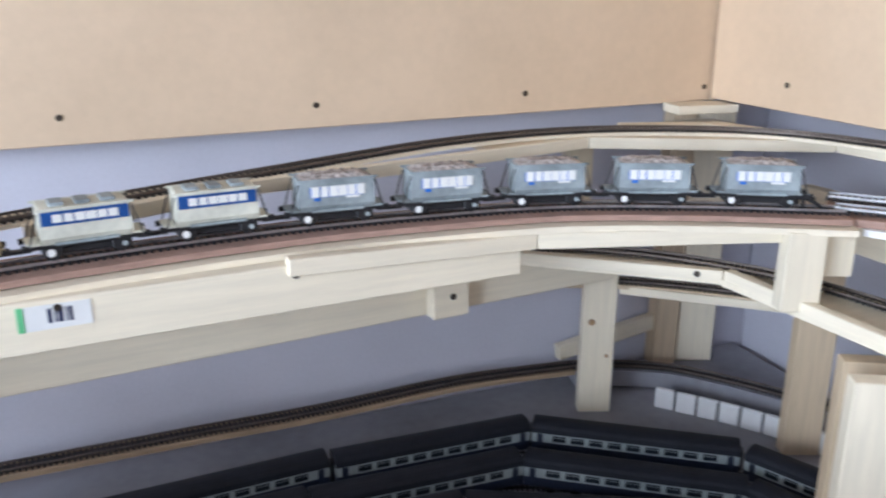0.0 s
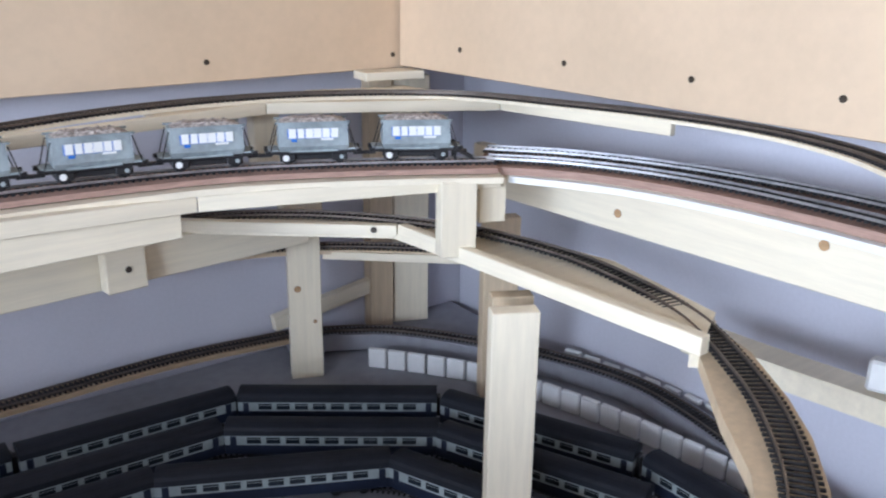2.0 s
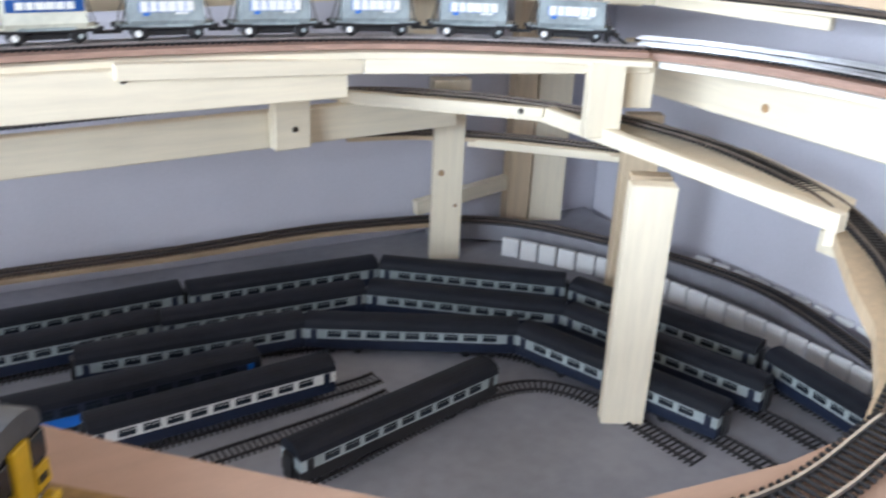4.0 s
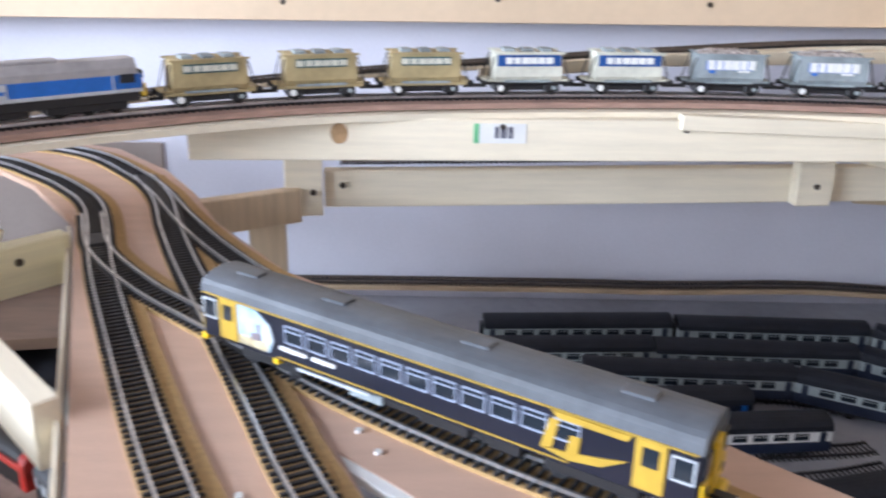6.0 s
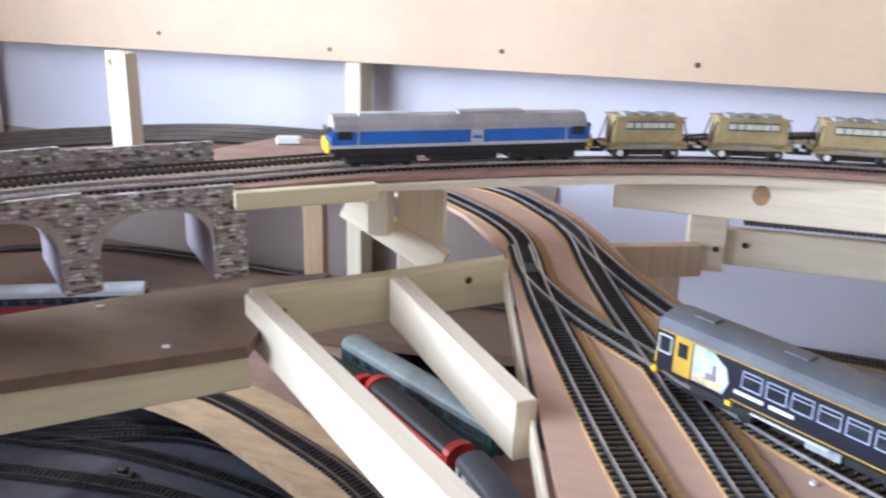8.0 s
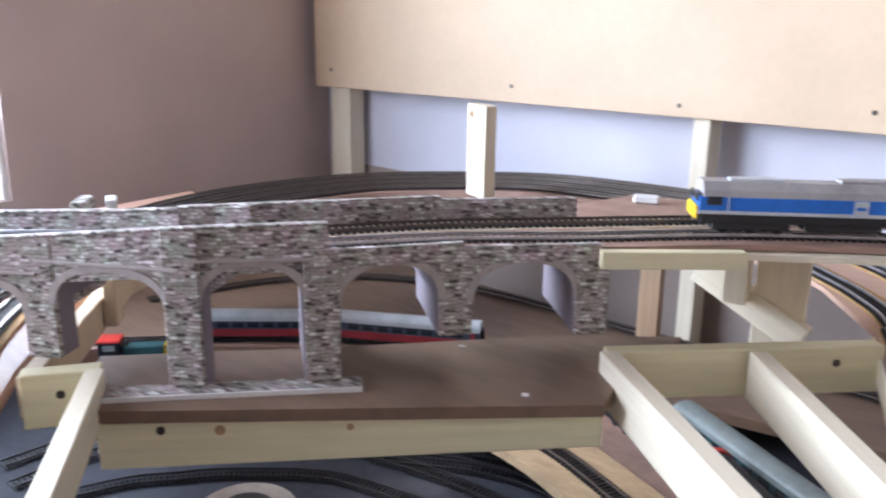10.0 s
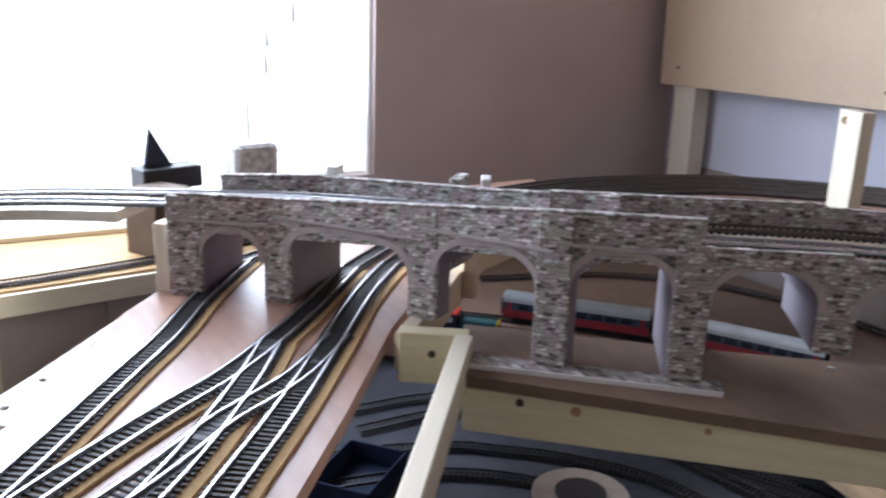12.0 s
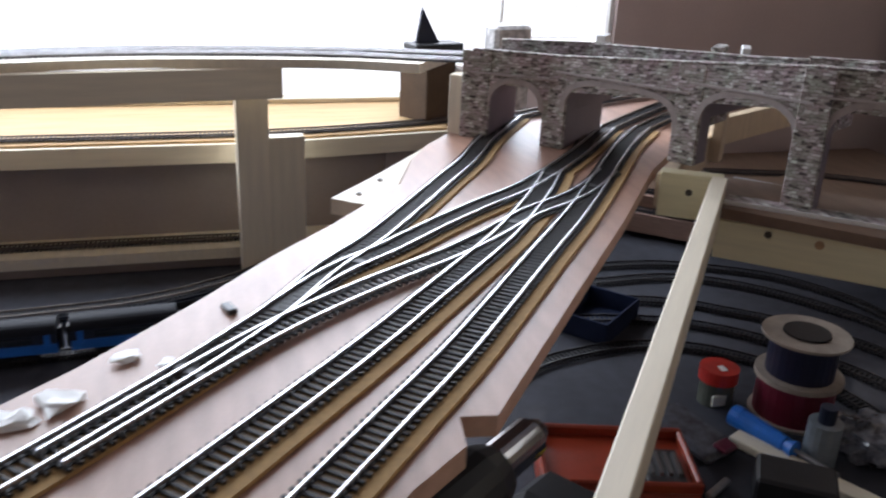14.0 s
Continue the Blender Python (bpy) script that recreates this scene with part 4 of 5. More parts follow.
post("timber_post", -1.462, -0.118, 0.80, 1.247, 0.022, 0.046, "pine post under the window-side deck", 6)
post("timber_post", -1.470, -0.070, 0.80, 1.135, 0.022, 0.055, "short broad pine post beside the tall one", 6)
post("timber_post", -1.247, 0.129, 1.188, 1.264, 0.020, 0.022, "pine post at the viaduct's end", 50)
screw(-1.452, -0.122, 1.133, (1, 0, 0)), screw(-1.452, -0.121, 0.973, (1, 0, 0)), screw(-1.459, -0.085, 1.128, (1, 0, 0))
# lower ledges along the window
LOWW = [(-1.52, 0.0, 0.945), (-1.478, -0.063, 0.945), (-1.43, -0.118, 0.945), (-1.385, -0.19, 0.944), (-1.35, -0.30, 0.942), (-1.33, -0.5, 0.942)]
track([(-1.29, 0.0, 0.928), (-1.26, -0.15, 0.928), (-1.245, -0.29, 0.928), (-1.234, -0.43, 0.928), (-1.228, -0.6, 0.928)], "dark storage track on the dark baseboard")
structure("window_shelf", prism([(-1.535, -1.2), (-1.535, -0.10), (-1.60, 0.36), (-1.845, 0.40), (-1.845, -1.2)], 1.10, 1.114), mat("honey_pine_shelf", (0.60, 0.40, 0.20), 0.6, spec=0.2, scale=8, grain=(12, 1, 1)), "honey-coloured wooden shelf below the window")
plank("shelf_edge", (-1.535, -1.2), (-1.535, -0.10), 1.080, 1.110, 0.010, "pale edging of the window shelf", "edging", side=-1)
plank("shelf_edge", (-1.535, -0.10), (-1.60, 0.36), 1.080, 1.110, 0.010, "pale edging of the window shelf", "edging", side=-1)
track([(-1.56, -1.1, 1.121), (-1.56, -0.5, 1.121), (-1.562, -0.10, 1.121), (-1.60, 0.15, 1.121), (-1.66, 0.36, 1.121)], "dark model track along the window shelf")
plank("window_board", (-1.79, -1.2), (-1.79, 0.30), 1.1145, 1.1225, 0.05, "honey-coloured board along the window", "board", side=1)
structure("back_panel", abox(-1.575, -0.55, 1.0, 0.012, 1.3, 0.16), PANEL, "grey-brown panel under the window shelf")
structure("back_panel", prism([(-1.570, 0.10), (-1.558, 0.10), (-1.64, 0.50), (-1.652, 0.50)], 0.92, 1.08), PANEL, "grey-brown panel under the window shelf")
structure("low_ledge", prism([(-1.49, -1.2), (-1.49, -0.05), (-1.50, 0.12), (-1.575, 0.12), (-1.575, -1.2)], 0.938, 0.955), PINE, "pale pine ledge near the floor of the layout")
structure("low_panel", abox(-1.51, -0.55, 0.75, 0.012, 1.3, 0.37), PANEL, "dark grey-brown panel below the ledge")
track([(-1.53, -1.1, 0.962), (-1.53, -0.4, 0.962), (-1.525, -0.06, 0.962)], "dark model track on the low ledge")
track(LOWW, "dark model track below the board", bed=(0.038, 0.004, UNDERLAY, "black track underlay"))
# things by the window
bc = thing("blind_cord", "white blind cords with pale pulls hanging before the window", "blind cord", pose(-1.80, 0.41, 2.10))
for y, z0, pull in ((0.0, 1.40, 1.385), (0.003, 1.45, 1.430), (0.050, 1.49, 1.472), (-0.034, 1.262, 0.0)):
    b = bmesh.new()
    cyl(b, 0.0004 if pull else 0.0007, 2.10 - z0, 6, pose(0, y, (z0 - 2.10) / 2))
    part("cord", b, COACHGREY if pull == 0.0 else WHITE, bc)
    if pull:
        b = bmesh.new()
        cyl(b, 0.0050, 0.032, 12, pose(0, y, pull - 2.10), 0.0032)
        part("cord_pull", b, WHITE, bc, "pale plastic cord pull")
tagged(part("dark_box", abox(0, 0, 0.05, 0.07, 0.07, 0.10, 0.002), mat("dark_brown_card", (0.10, 0.062, 0.036), 0.7), m=pose(-1.66, 0.195, 1.114, 0, 0, 30)), "tall dark brown box on the window shelf", "box")
card = thing("display_stand", "dark folded card stand against the window", "card stand", pose(-1.73, 0.205, 1.21, 0, 0, 15))
part("base", abox(0, 0.02, 0.005, 0.05, 0.10, 0.035, 0.002), BLACK, card)
b = bmesh.new()
vs = [b.verts.new(p) for p in ((0, -0.02, 0.02), (0, 0.03, 0.02), (0, -0.008, 0.085), (0.006, -0.02, 0.02), (0.006, 0.03, 0.02), (0.006, -0.008, 0.085))]
for f in ((0, 2, 1), (3, 4, 5), (0, 1, 4, 3), (1, 2, 5, 4), (2, 0, 3, 5)):
    b.faces.new([vs[i] for i in f])
part("fin", b, BRBLUE, card)
tagged(part("wood_block", abox(0, 0, 0, 0.06, 0.09, 0.074, 0.002), BROWN, m=pose(-1.72, 0.245, 1.151, 0, 0, 15)), "small brown wooden block on the window shelf", "block")
tagged(part("striped_box", abox(0, 0, -0.0185, 0.05, 0.075, 0.163, 0.006), mat("striped_card", (0.62, 0.60, 0.58), 0.7, vary=0.3, scale=80), m=pose(-1.70, 0.352, 1.206, 0, 0, 10)), "small pale patterned box by the window", "box")

# ---- NW corner: the board's tracks go on through the arches and climb round the corner ----
NW = [(-1.33, 0.42, 1.197), (-1.41, 0.60, 1.202), (-1.455, 0.78, 1.207), (-1.445, 0.92, 1.210), (-1.385, 1.06, 1.214), (-1.26, 1.165, 1.220), (-1.12, 1.225, 1.227), (-0.95, 1.235, 1.232), (-0.80, 1.225, 1.235)]
structure("corner_deck", ribbon(spline([(x, y, z - 0.007) for x, y, z in NW[1:]], 0.03), -0.005, 0.15, -0.012, 0.0), PLY_E, "reddish plywood deck in the corner")
for off, lead in ((0.06, W1), (0.02, W2), (-0.02, W4), (-0.06, [])):
    pts = [(x, y, 1.197) for x, y in lead[1::-1]]
    for i, (x, y, z) in enumerate(NW):
        a, b = Vector(NW[max(i - 1, 0)]), Vector(NW[min(i + 1, len(NW) - 1)])
        d = (b - a).normalized()
        if i or not lead:
            pts.append((x - d.y * off, y + d.x * off, z))
    track(pts, "dark model track curving through the corner")
tagged(part("white_lump", abox(0, 0, 0.005, 0.028, 0.011, 0.009, 0.002), WHITE, m=pose(-0.743, 0.867, 1.3005, 0, 0, 24)), "small white card piece beside the tracks", "card offcut")
structure("deck_fill", prism([(-0.84, 0.655), (-0.69, 0.68), (-0.56, 0.80), (-0.535, 0.84), (-0.56, 0.90), (-0.66, 0.93), (-0.775, 0.90), (-0.80, 0.80)], 1.2935, 1.3005), PLY_E, "reddish plywood deck between the tracks")
plank("deck_beam", (-0.672, 0.657), (-0.577, 0.746), 1.284, 1.300, 0.012, "yellowish pine beam along the deck edge", "beam", PINE_Y, side=1, group="deck beams")
post("timber_post", -0.633, 0.872, 1.212, 1.286, 0.024, 0.030, PL, 12)
post("timber_post", -0.597, 0.905, 1.15, 1.286, 0.052, 0.020, "broad pine plate under the deck", 12)
post("timber_post", -0.690, 0.885, 1.245, 1.286, 0.034, 0.020, "short pine block under the deck", 12)
plank("frame_beam", (-0.692, 0.888, 0.030), (-0.560, 0.888, -0.032), 1.190, 1.222, 0.014, "sloping pale pine brace", "beam", side=1, group="frame beams")
track([(-1.70, 0.80, 0.984), (-1.635, 1.02, 0.984), (-1.52, 1.17, 0.985), (-1.38, 1.245, 0.986), (-1.236, 1.268, 0.987), (-1.08, 1.27, 0.987), (-0.80, 1.27, 0.987), (-0.52, 1.27, 0.987)], "dark model track low along the back wall")
structure("storage_board", prism([(-1.62, 0.58), (-1.47, 0.685), (-1.285, 0.858), (-1.06, 0.992), (-0.86, 1.06), (-0.5, 1.12), (-0.5, 1.305), (-1.83, 1.305), (-1.83, 0.58)], 0.962, 0.9772), BROWN, "brown hardboard storage board behind the viaduct")
# this post's brown is the deck's shade worked into the pine colour
post("timber_post", -0.86, 1.13, 0.92, 1.22, 0.03, 0.03, "pine post below the deck, coloured brown for shade", 15, mat("shade_toned_pine", (0.42, 0.29, 0.18), 0.6, vary=0.08, scale=9, grain=(14, 14, 1)))

# ---- low level, west: plywood riser and fan of tracks ----
RIS = [(-1.25, 0.84, 0.977), (-1.05, 0.868, 0.977), (-0.86, 0.852, 0.977), (-0.72, 0.803, 0.977), (-0.595, 0.742, 0.977), (-0.49, 0.655, 0.977), (-0.40, 0.54, 0.977)]
track(RIS, "dark model track on a wide plywood riser", bed=(0.105, 0.012, mat("sawn_plywood", (0.50, 0.36, 0.21), 0.7, vary=0.16, scale=14, fine=90, grain=(1, 3, 1)), "rough sawn plywood riser"))
for pts in ([(-1.065, 0.152), (-1.10, 0.205), (-1.118, 0.27), (-1.125, 0.34), (-1.108, 0.415), (-1.065, 0.476), (-1.01, 0.52), (-0.95, 0.545), (-0.88, 0.552), (-0.80, 0.545)],
            [(-1.17, 0.16), (-1.204, 0.257), (-1.210, 0.32), (-1.182, 0.43), (-1.135, 0.505), (-1.08, 0.555), (-1.013, 0.594), (-0.95, 0.62), (-0.88, 0.632), (-0.80, 0.630)],
            [(-1.27, 0.25), (-1.275, 0.35), (-1.237, 0.476), (-1.197, 0.535), (-1.156, 0.586), (-1.069, 0.661), (-1.0, 0.686), (-0.893, 0.706), (-0.829, 0.714), (-0.74, 0.71), (-0.64, 0.68)],
            [(-1.33, 0.386), (-1.325, 0.52), (-1.26, 0.63), (-1.14, 0.718), (-1.04, 0.748), (-0.928, 0.768), (-0.815, 0.769), (-0.71, 0.757), (-0.62, 0.72)],
            [(-1.39, 0.40), (-1.385, 0.50), (-1.358, 0.585), (-1.294, 0.69), (-1.197, 0.752), (-1.10, 0.772), (-1.019, 0.795), (-0.964, 0.823), (-0.899, 0.845), (-0.825, 0.843), (-0.789, 0.833)],
            [(-1.04, 0.748), (-0.976, 0.784), (-0.925, 0.812), (-0.862, 0.830), (-0.80, 0.828)]):
    track([(x, y, 0.927) for x, y in pts], "dark storage track on the slate-grey baseboard")
for x, y, a in ((-0.895, 0.728, 10), (-0.935, 0.862, 30)):
    mo = thing("point_motor", "small black point motor beside the storage tracks", "point motor", pose(x, y, 0.920, 0, 0, a), "point motors")
    part("motor_base", abox(0, 0, 0.003, 0.030, 0.012, 0.006, 0.001), BLACK, mo)
    part("motor_cap", abox(0.002, 0, 0.0095, 0.012, 0.010, 0.007, 0.0015), BLACK, mo)
for x, y in ((-0.69, 0.575), (-0.80, 0.622)):
    tagged(part("card_crumb", abox(0, 0, 0.001, 0.006, 0.003, 0.002), WHITE, m=pose(x, y, 1.185, 0, 0, 30)), "tiny white card crumb on the slab", "card offcut", "card offcuts")
knot(sb, -0.861, 0.3832, 1.165, (0.71, -0.71, 0), 0.0045)
knot(sb, -0.785, 0.4590, 1.166, (0.71, -0.71, 0), 0.003)
post("timber_post", -1.158, 0.452, 1.165, 1.275, 0.014, 0.022, "brownish pine post behind the viaduct", 45, PINE_B)


# ---- rolling stock ----
def wheelset(parent, x, r=0.006, w=0.022, name="wheel", mt=None):
    for s in (-1, 1):
        bm = bmesh.new()
        cyl(bm, r, 0.003, 14, pose(x, s * w / 2, r, 90, 0, 0))
        part(name, bm, mt or BLACK, parent)


def roof_profile(w, z0, z1, n=8, k=0.5):
    """Half-round roof from (w/2, z0) over to (-w/2, z0)."""
    return [(w / 2 * math.cos(math.pi * i / n), z0 + (z1 - z0) * math.sin(math.pi * i / n) ** k) for i in range(n + 1)]


def coach(name, label, L, lower, band, roof, windows, m, group, pane=None, endc=None):
    """A passenger coach standing on its wheels, its length along x."""
    W = 0.035
    c = thing(name, label, "model coach", m, group)
    part("body", abox(0, 0, 0.0155, L, W, 0.013, 0.0008), lower, c)
    part("window_band", abox(0, 0, 0.0285, L - 0.0004, W - 0.0004, 0.0135, 0.0006), band, c)
    bm = bmesh.new()
    extrude_profile(bm, roof_profile(W + 0.0006, 0.035, 0.0485, 10, 0.62), -L / 2, L / 2)
    part("roof", bm, roof, c)
    part("underframe", abox(0, 0, 0.0075, L * 0.5, 0.022, 0.007, 0.001), BLACK, c)
    for s in (-1, 1):
        part("gangway", abox(s * (L / 2 + 0.0025), 0, 0.023, 0.005, 0.014, 0.028, 0.001), BLACK, c)
        part("bogie", abox(s * (L / 2 - 0.048), 0, 0.0065, 0.046, 0.026, 0.006, 0.001), BLACK, c)
        for q in (-0.016, 0.016):
            wheelset(c, s * (L / 2 - 0.048) + q)
    me = abox(0, 0, -0.0016, 0.0172, 0.0012, 0.0054, 0.0003)
    box(me, 0, 0, 0.0031, 0.0172, 0.0012, 0.0018)
    first = None
    for s in (-1, 1):
        for i in range(windows):
            x = -L / 2 + 0.036 + (L - 0.072) * i / (windows - 1)
            if first is None:
                first = part("window", me, pane or GLASS, c, m=pose(x, s * W / 2, 0.0290))
            else:
                again("window", first, c, pose(x, s * W / 2, 0.0290))
    d0 = None
    for s in (-1, 1):
        for e in (-1, 1):
            q = pose(e * (L / 2 - 0.011), s * W / 2, 0.026)
            if d0 is None:
                d0 = part("door", abox(0, 0, 0, 0.0075, 0.001, 0.0165, 0.0003), lower, c, m=q)
            else:
                again("door", d0, c, q)
    return c


def along(a, b):
    """A pose at the middle of the way from a to b, turned along it."""
    a, b = Vector(a), Vector(b)
    d = b - a
    return pose(*((a + b) / 2), 0, 0, math.degrees(math.atan2(d.y, d.x)))


ZL = 0.923
bg = coach("passenger_coach", "dark blue and grey passenger coach on a storage track", 0.262, BRBLUE, COACHGREY, ROOF, 9, along((0.197, 1.205, ZL), (0.452, 1.196, ZL)), "stored coaches")
ROWS = [((0.465, 1.190), (0.678, 1.036)), ((0.683, 1.022), (0.785, 0.780)), ((0.79, 0.765), (0.79, 0.50)), ((-0.075, 1.200), (0.185, 1.212)),
        ((0.146, 1.135), (0.408, 1.125)), ((0.417, 1.120), (0.628, 0.966)), ((0.631, 0.958), (0.728, 0.715)), ((-0.115, 1.128), (0.140, 1.140)),
        ((0.045, 1.078), (0.302, 1.066)), ((0.309, 1.062), (0.541, 0.945)), ((0.547, 0.938), (0.645, 0.695))]
for a, b in ROWS:
    copy_thing(bg, along((*a, ZL), (*b, ZL)))
coach("passenger_coach", "cream and blue passenger coach near the storage tracks", 0.262, BRBLUE, WHITE, ROOF, 9, along((0.05, 0.935, ZL), (0.285, 0.955, ZL)), "stored coaches")
coach("passenger_coach", "dark coach with a pale stripe", 0.262, BLACK, COACHGREY, ROOF, 9, along((0.215, 0.815, ZL), (0.45, 0.875, ZL)), "stored coaches")
coach("passenger_coach", "bright blue coach with a red end", 0.262, BLUE, BRBLUE, ROOF, 9, along((-0.03, 0.995, ZL), (0.225, 1.010, ZL)), "stored coaches")
for pts in ([(-0.2, 1.195), (0.19, 1.208), (0.46, 1.195), (0.68, 1.03), (0.79, 0.77), (0.79, 0.45)], [(-0.2, 1.122), (0.15, 1.138), (0.41, 1.125), (0.63, 0.963), (0.73, 0.71), (0.74, 0.5)],
            [(-0.1, 1.075), (0.3, 1.068), (0.545, 0.942), (0.65, 0.69), (0.66, 0.5)], [(0.1, 0.80), (0.22, 0.815), (0.46, 0.88), (0.56, 0.84), (0.60, 0.68)], [(-0.05, 0.92), (0.30, 0.955), (0.36, 0.965)], [(0.10, 0.88), (0.28, 0.905), (0.36, 0.925)]):
    track([(x, y, ZL) for x, y in pts], "dark storage track on the grey baseboard")


def hopper(name, label, body, stripe, mark, m, load=False):
    """A two-axle stone hopper wagon."""
    L = 0.086
    w = thing(name, label, "model wagon", m, "stone hopper wagons")
    bm = bmesh.new()
    prof = [(-0.0165, 0.044), (0.0165, 0.044), (0.0165, 0.020), (0.011, 0.0125), (-0.011, 0.0125), (-0.0165, 0.020)]
    extrude_profile(bm, prof, -0.0365, 0.0365)
    for v in bm.verts:
        if v.co.z > 0.04:
            v.co.x *= 0.97
        elif v.co.z < 0.014:
            v.co.x *= 0.94
    part("hopper_body", bm, body, w)
    for s in (-1, 1):
        part("top_rail", abox(0, s * 0.0165, 0.0445, 0.077, 0.002, 0.002), body, w)
        part("end_platform", abox(s * 0.0415, 0, 0.0155, 0.011, 0.026, 0.002), body, w)
        for q in (-1, 1):
            part("end_stay", abox(0, 0, 0, 0.0011, 0.0011, 0.027), BLACK, w, m=pose(s * 0.0405, q * 0.0145, 0.0285, 0, -s * 16, 0))
        part("axle_guard", abox(s * 0.027, 0, 0.0075, 0.016, 0.027, 0.008, 0.001), BLACK, w)
        part("coupling", abox(s * 0.0495, 0, 0.0085, 0.014, 0.006, 0.003), BLACK, w)
        for q in (-1, 1):
            bm = bmesh.new()
            cyl(bm, 0.0026, 0.006, 10, pose(s * 0.0475, q * 0.0115, 0.0135, 0, 90, 0))
            part("buffer", bm, BLACK, w)
        wheelset(w, s * 0.027, 0.0058, 0.020)
        bm = bmesh.new()
        cyl(bm, 0.0034 if s < 0 else 0.0022, 0.001, 14, pose(s * 0.029, -0.0142, 0.0075, 90, 0, 0))
        part("axle_cap", bm, WHITE if s < 0 else COACHGREY, w)
    part("brake_gear", abox(0, 0, 0.0075, 0.05, 0.020, 0.006, 0.001), BLACK, w)
    part("solebar", abox(0, 0, 0.0125, 0.088, 0.026, 0.003, 0.0005), BLACK if body is not OCHRE else body, w)
    if stripe:
        part("name_panel", abox(0, -0.0168, 0.0368, 0.068 if stripe is PANELBLUE else 0.052, 0.0012, 0.0115 if stripe is PANELBLUE else 0.0085), stripe, w, "dark name panel")
    else:
        part("number_bar", abox(0.014, -0.0168, 0.0272, 0.013, 0.0008, 0.0020), mark, w)
        part("blue_patch", abox(-0.020, -0.0168, 0.0265, 0.006, 0.0008, 0.0028), BLUE, w)
    hgt = 0.0098 if not stripe else (0.0068 if stripe is PANELBLUE else 0.0056)
    for i in range(6):
        wid, x = (0.0074, 0.0068, 0.0080, 0.0084, 0.0074, 0.0076)[i], -0.0218 + 0.0087 * i
        part("name_bar", abox(x, -0.0175, 0.0368 if stripe else 0.0338, wid, 0.0008, hgt), mark, w, "white name bar")
        if not stripe and mark is WHITE:
            part("bar_shadow", abox(x - 0.0011, -0.0171, 0.0333, wid, 0.0006, hgt), BLUE, w, "blue shadow edge of the bar")
    part("side_step", abox(0, -0.0150, 0.0150, 0.05, 0.002, 0.0022), WGREY, w)
    if load:
        bm = bmesh.new()
        bmesh.ops.create_grid(bm, x_segments=24, y_segments=10, size=0.5)
        for v in bm.verts:
            ex = 1 - max(abs(v.co.x), abs(v.co.y)) * 2
            v.co = Vector((v.co.x * 0.066, v.co.y * 0.031, 0.0445 + 0.004 * min(1, ex * 3) + 0.0022 * noise.noise(v.co * 26)))
        part("stone_load", bm, LOAD, w, "crushed stone load")
    else:
        for i in (-0.02, 0.0, 0.02):
            part("roof_hatch", abox(i, 0, 0.0462, 0.012, 0.02, 0.0035, 0.001), WGREY, w, "grey roof hatch")
        part("top_sheet", abox(0, 0, 0.0445, 0.068, 0.032, 0.001), body, w)
    return w


dk = spline(DECK, 0.002)
cum = [0.0]
for (a, _), (b, _) in zip(dk, dk[1:]):
    cum.append(cum[-1] + (b - a).length)


def on_deck(s):
    i = min(range(len(cum)), key=lambda k: abs(cum[k] - s))
    p, d = dk[i]
    return pose(p.x, p.y, p.z, 0, 0, math.degrees(math.atan2(d.y, d.x)))


def deck_s(x, y):
    i = min(range(len(dk)), key=lambda k: (dk[k][0].x - x) ** 2 + (dk[k][0].y - y) ** 2)
    return cum[i]


S1, PW = deck_s(0.590, 0.966) + 0.001, 0.1105
proto = {}
for k in range(10):
    m = on_deck(S1 - PW * k)
    kind_ = "grey" if k < 5 else ("cream" if k < 7 else "ochre")
    if kind_ in proto:
        copy_thing(proto[kind_], m)
    elif kind_ == "grey":
        proto[kind_] = hopper("hopper_wagon", "weathered grey hopper wagon loaded with crushed stone", WGREY, None, WHITE, m, True)
    elif kind_ == "cream":
        proto[kind_] = hopper("hopper_wagon", "cream hopper wagon with a blue and white name panel", CREAM, PANELBLUE, WHITE, m)
    else:
        proto[kind_] = hopper("hopper_wagon", "ochre hopper wagon with a dark teal and pale name panel", OCHRE, TEAL, CREAM, m)


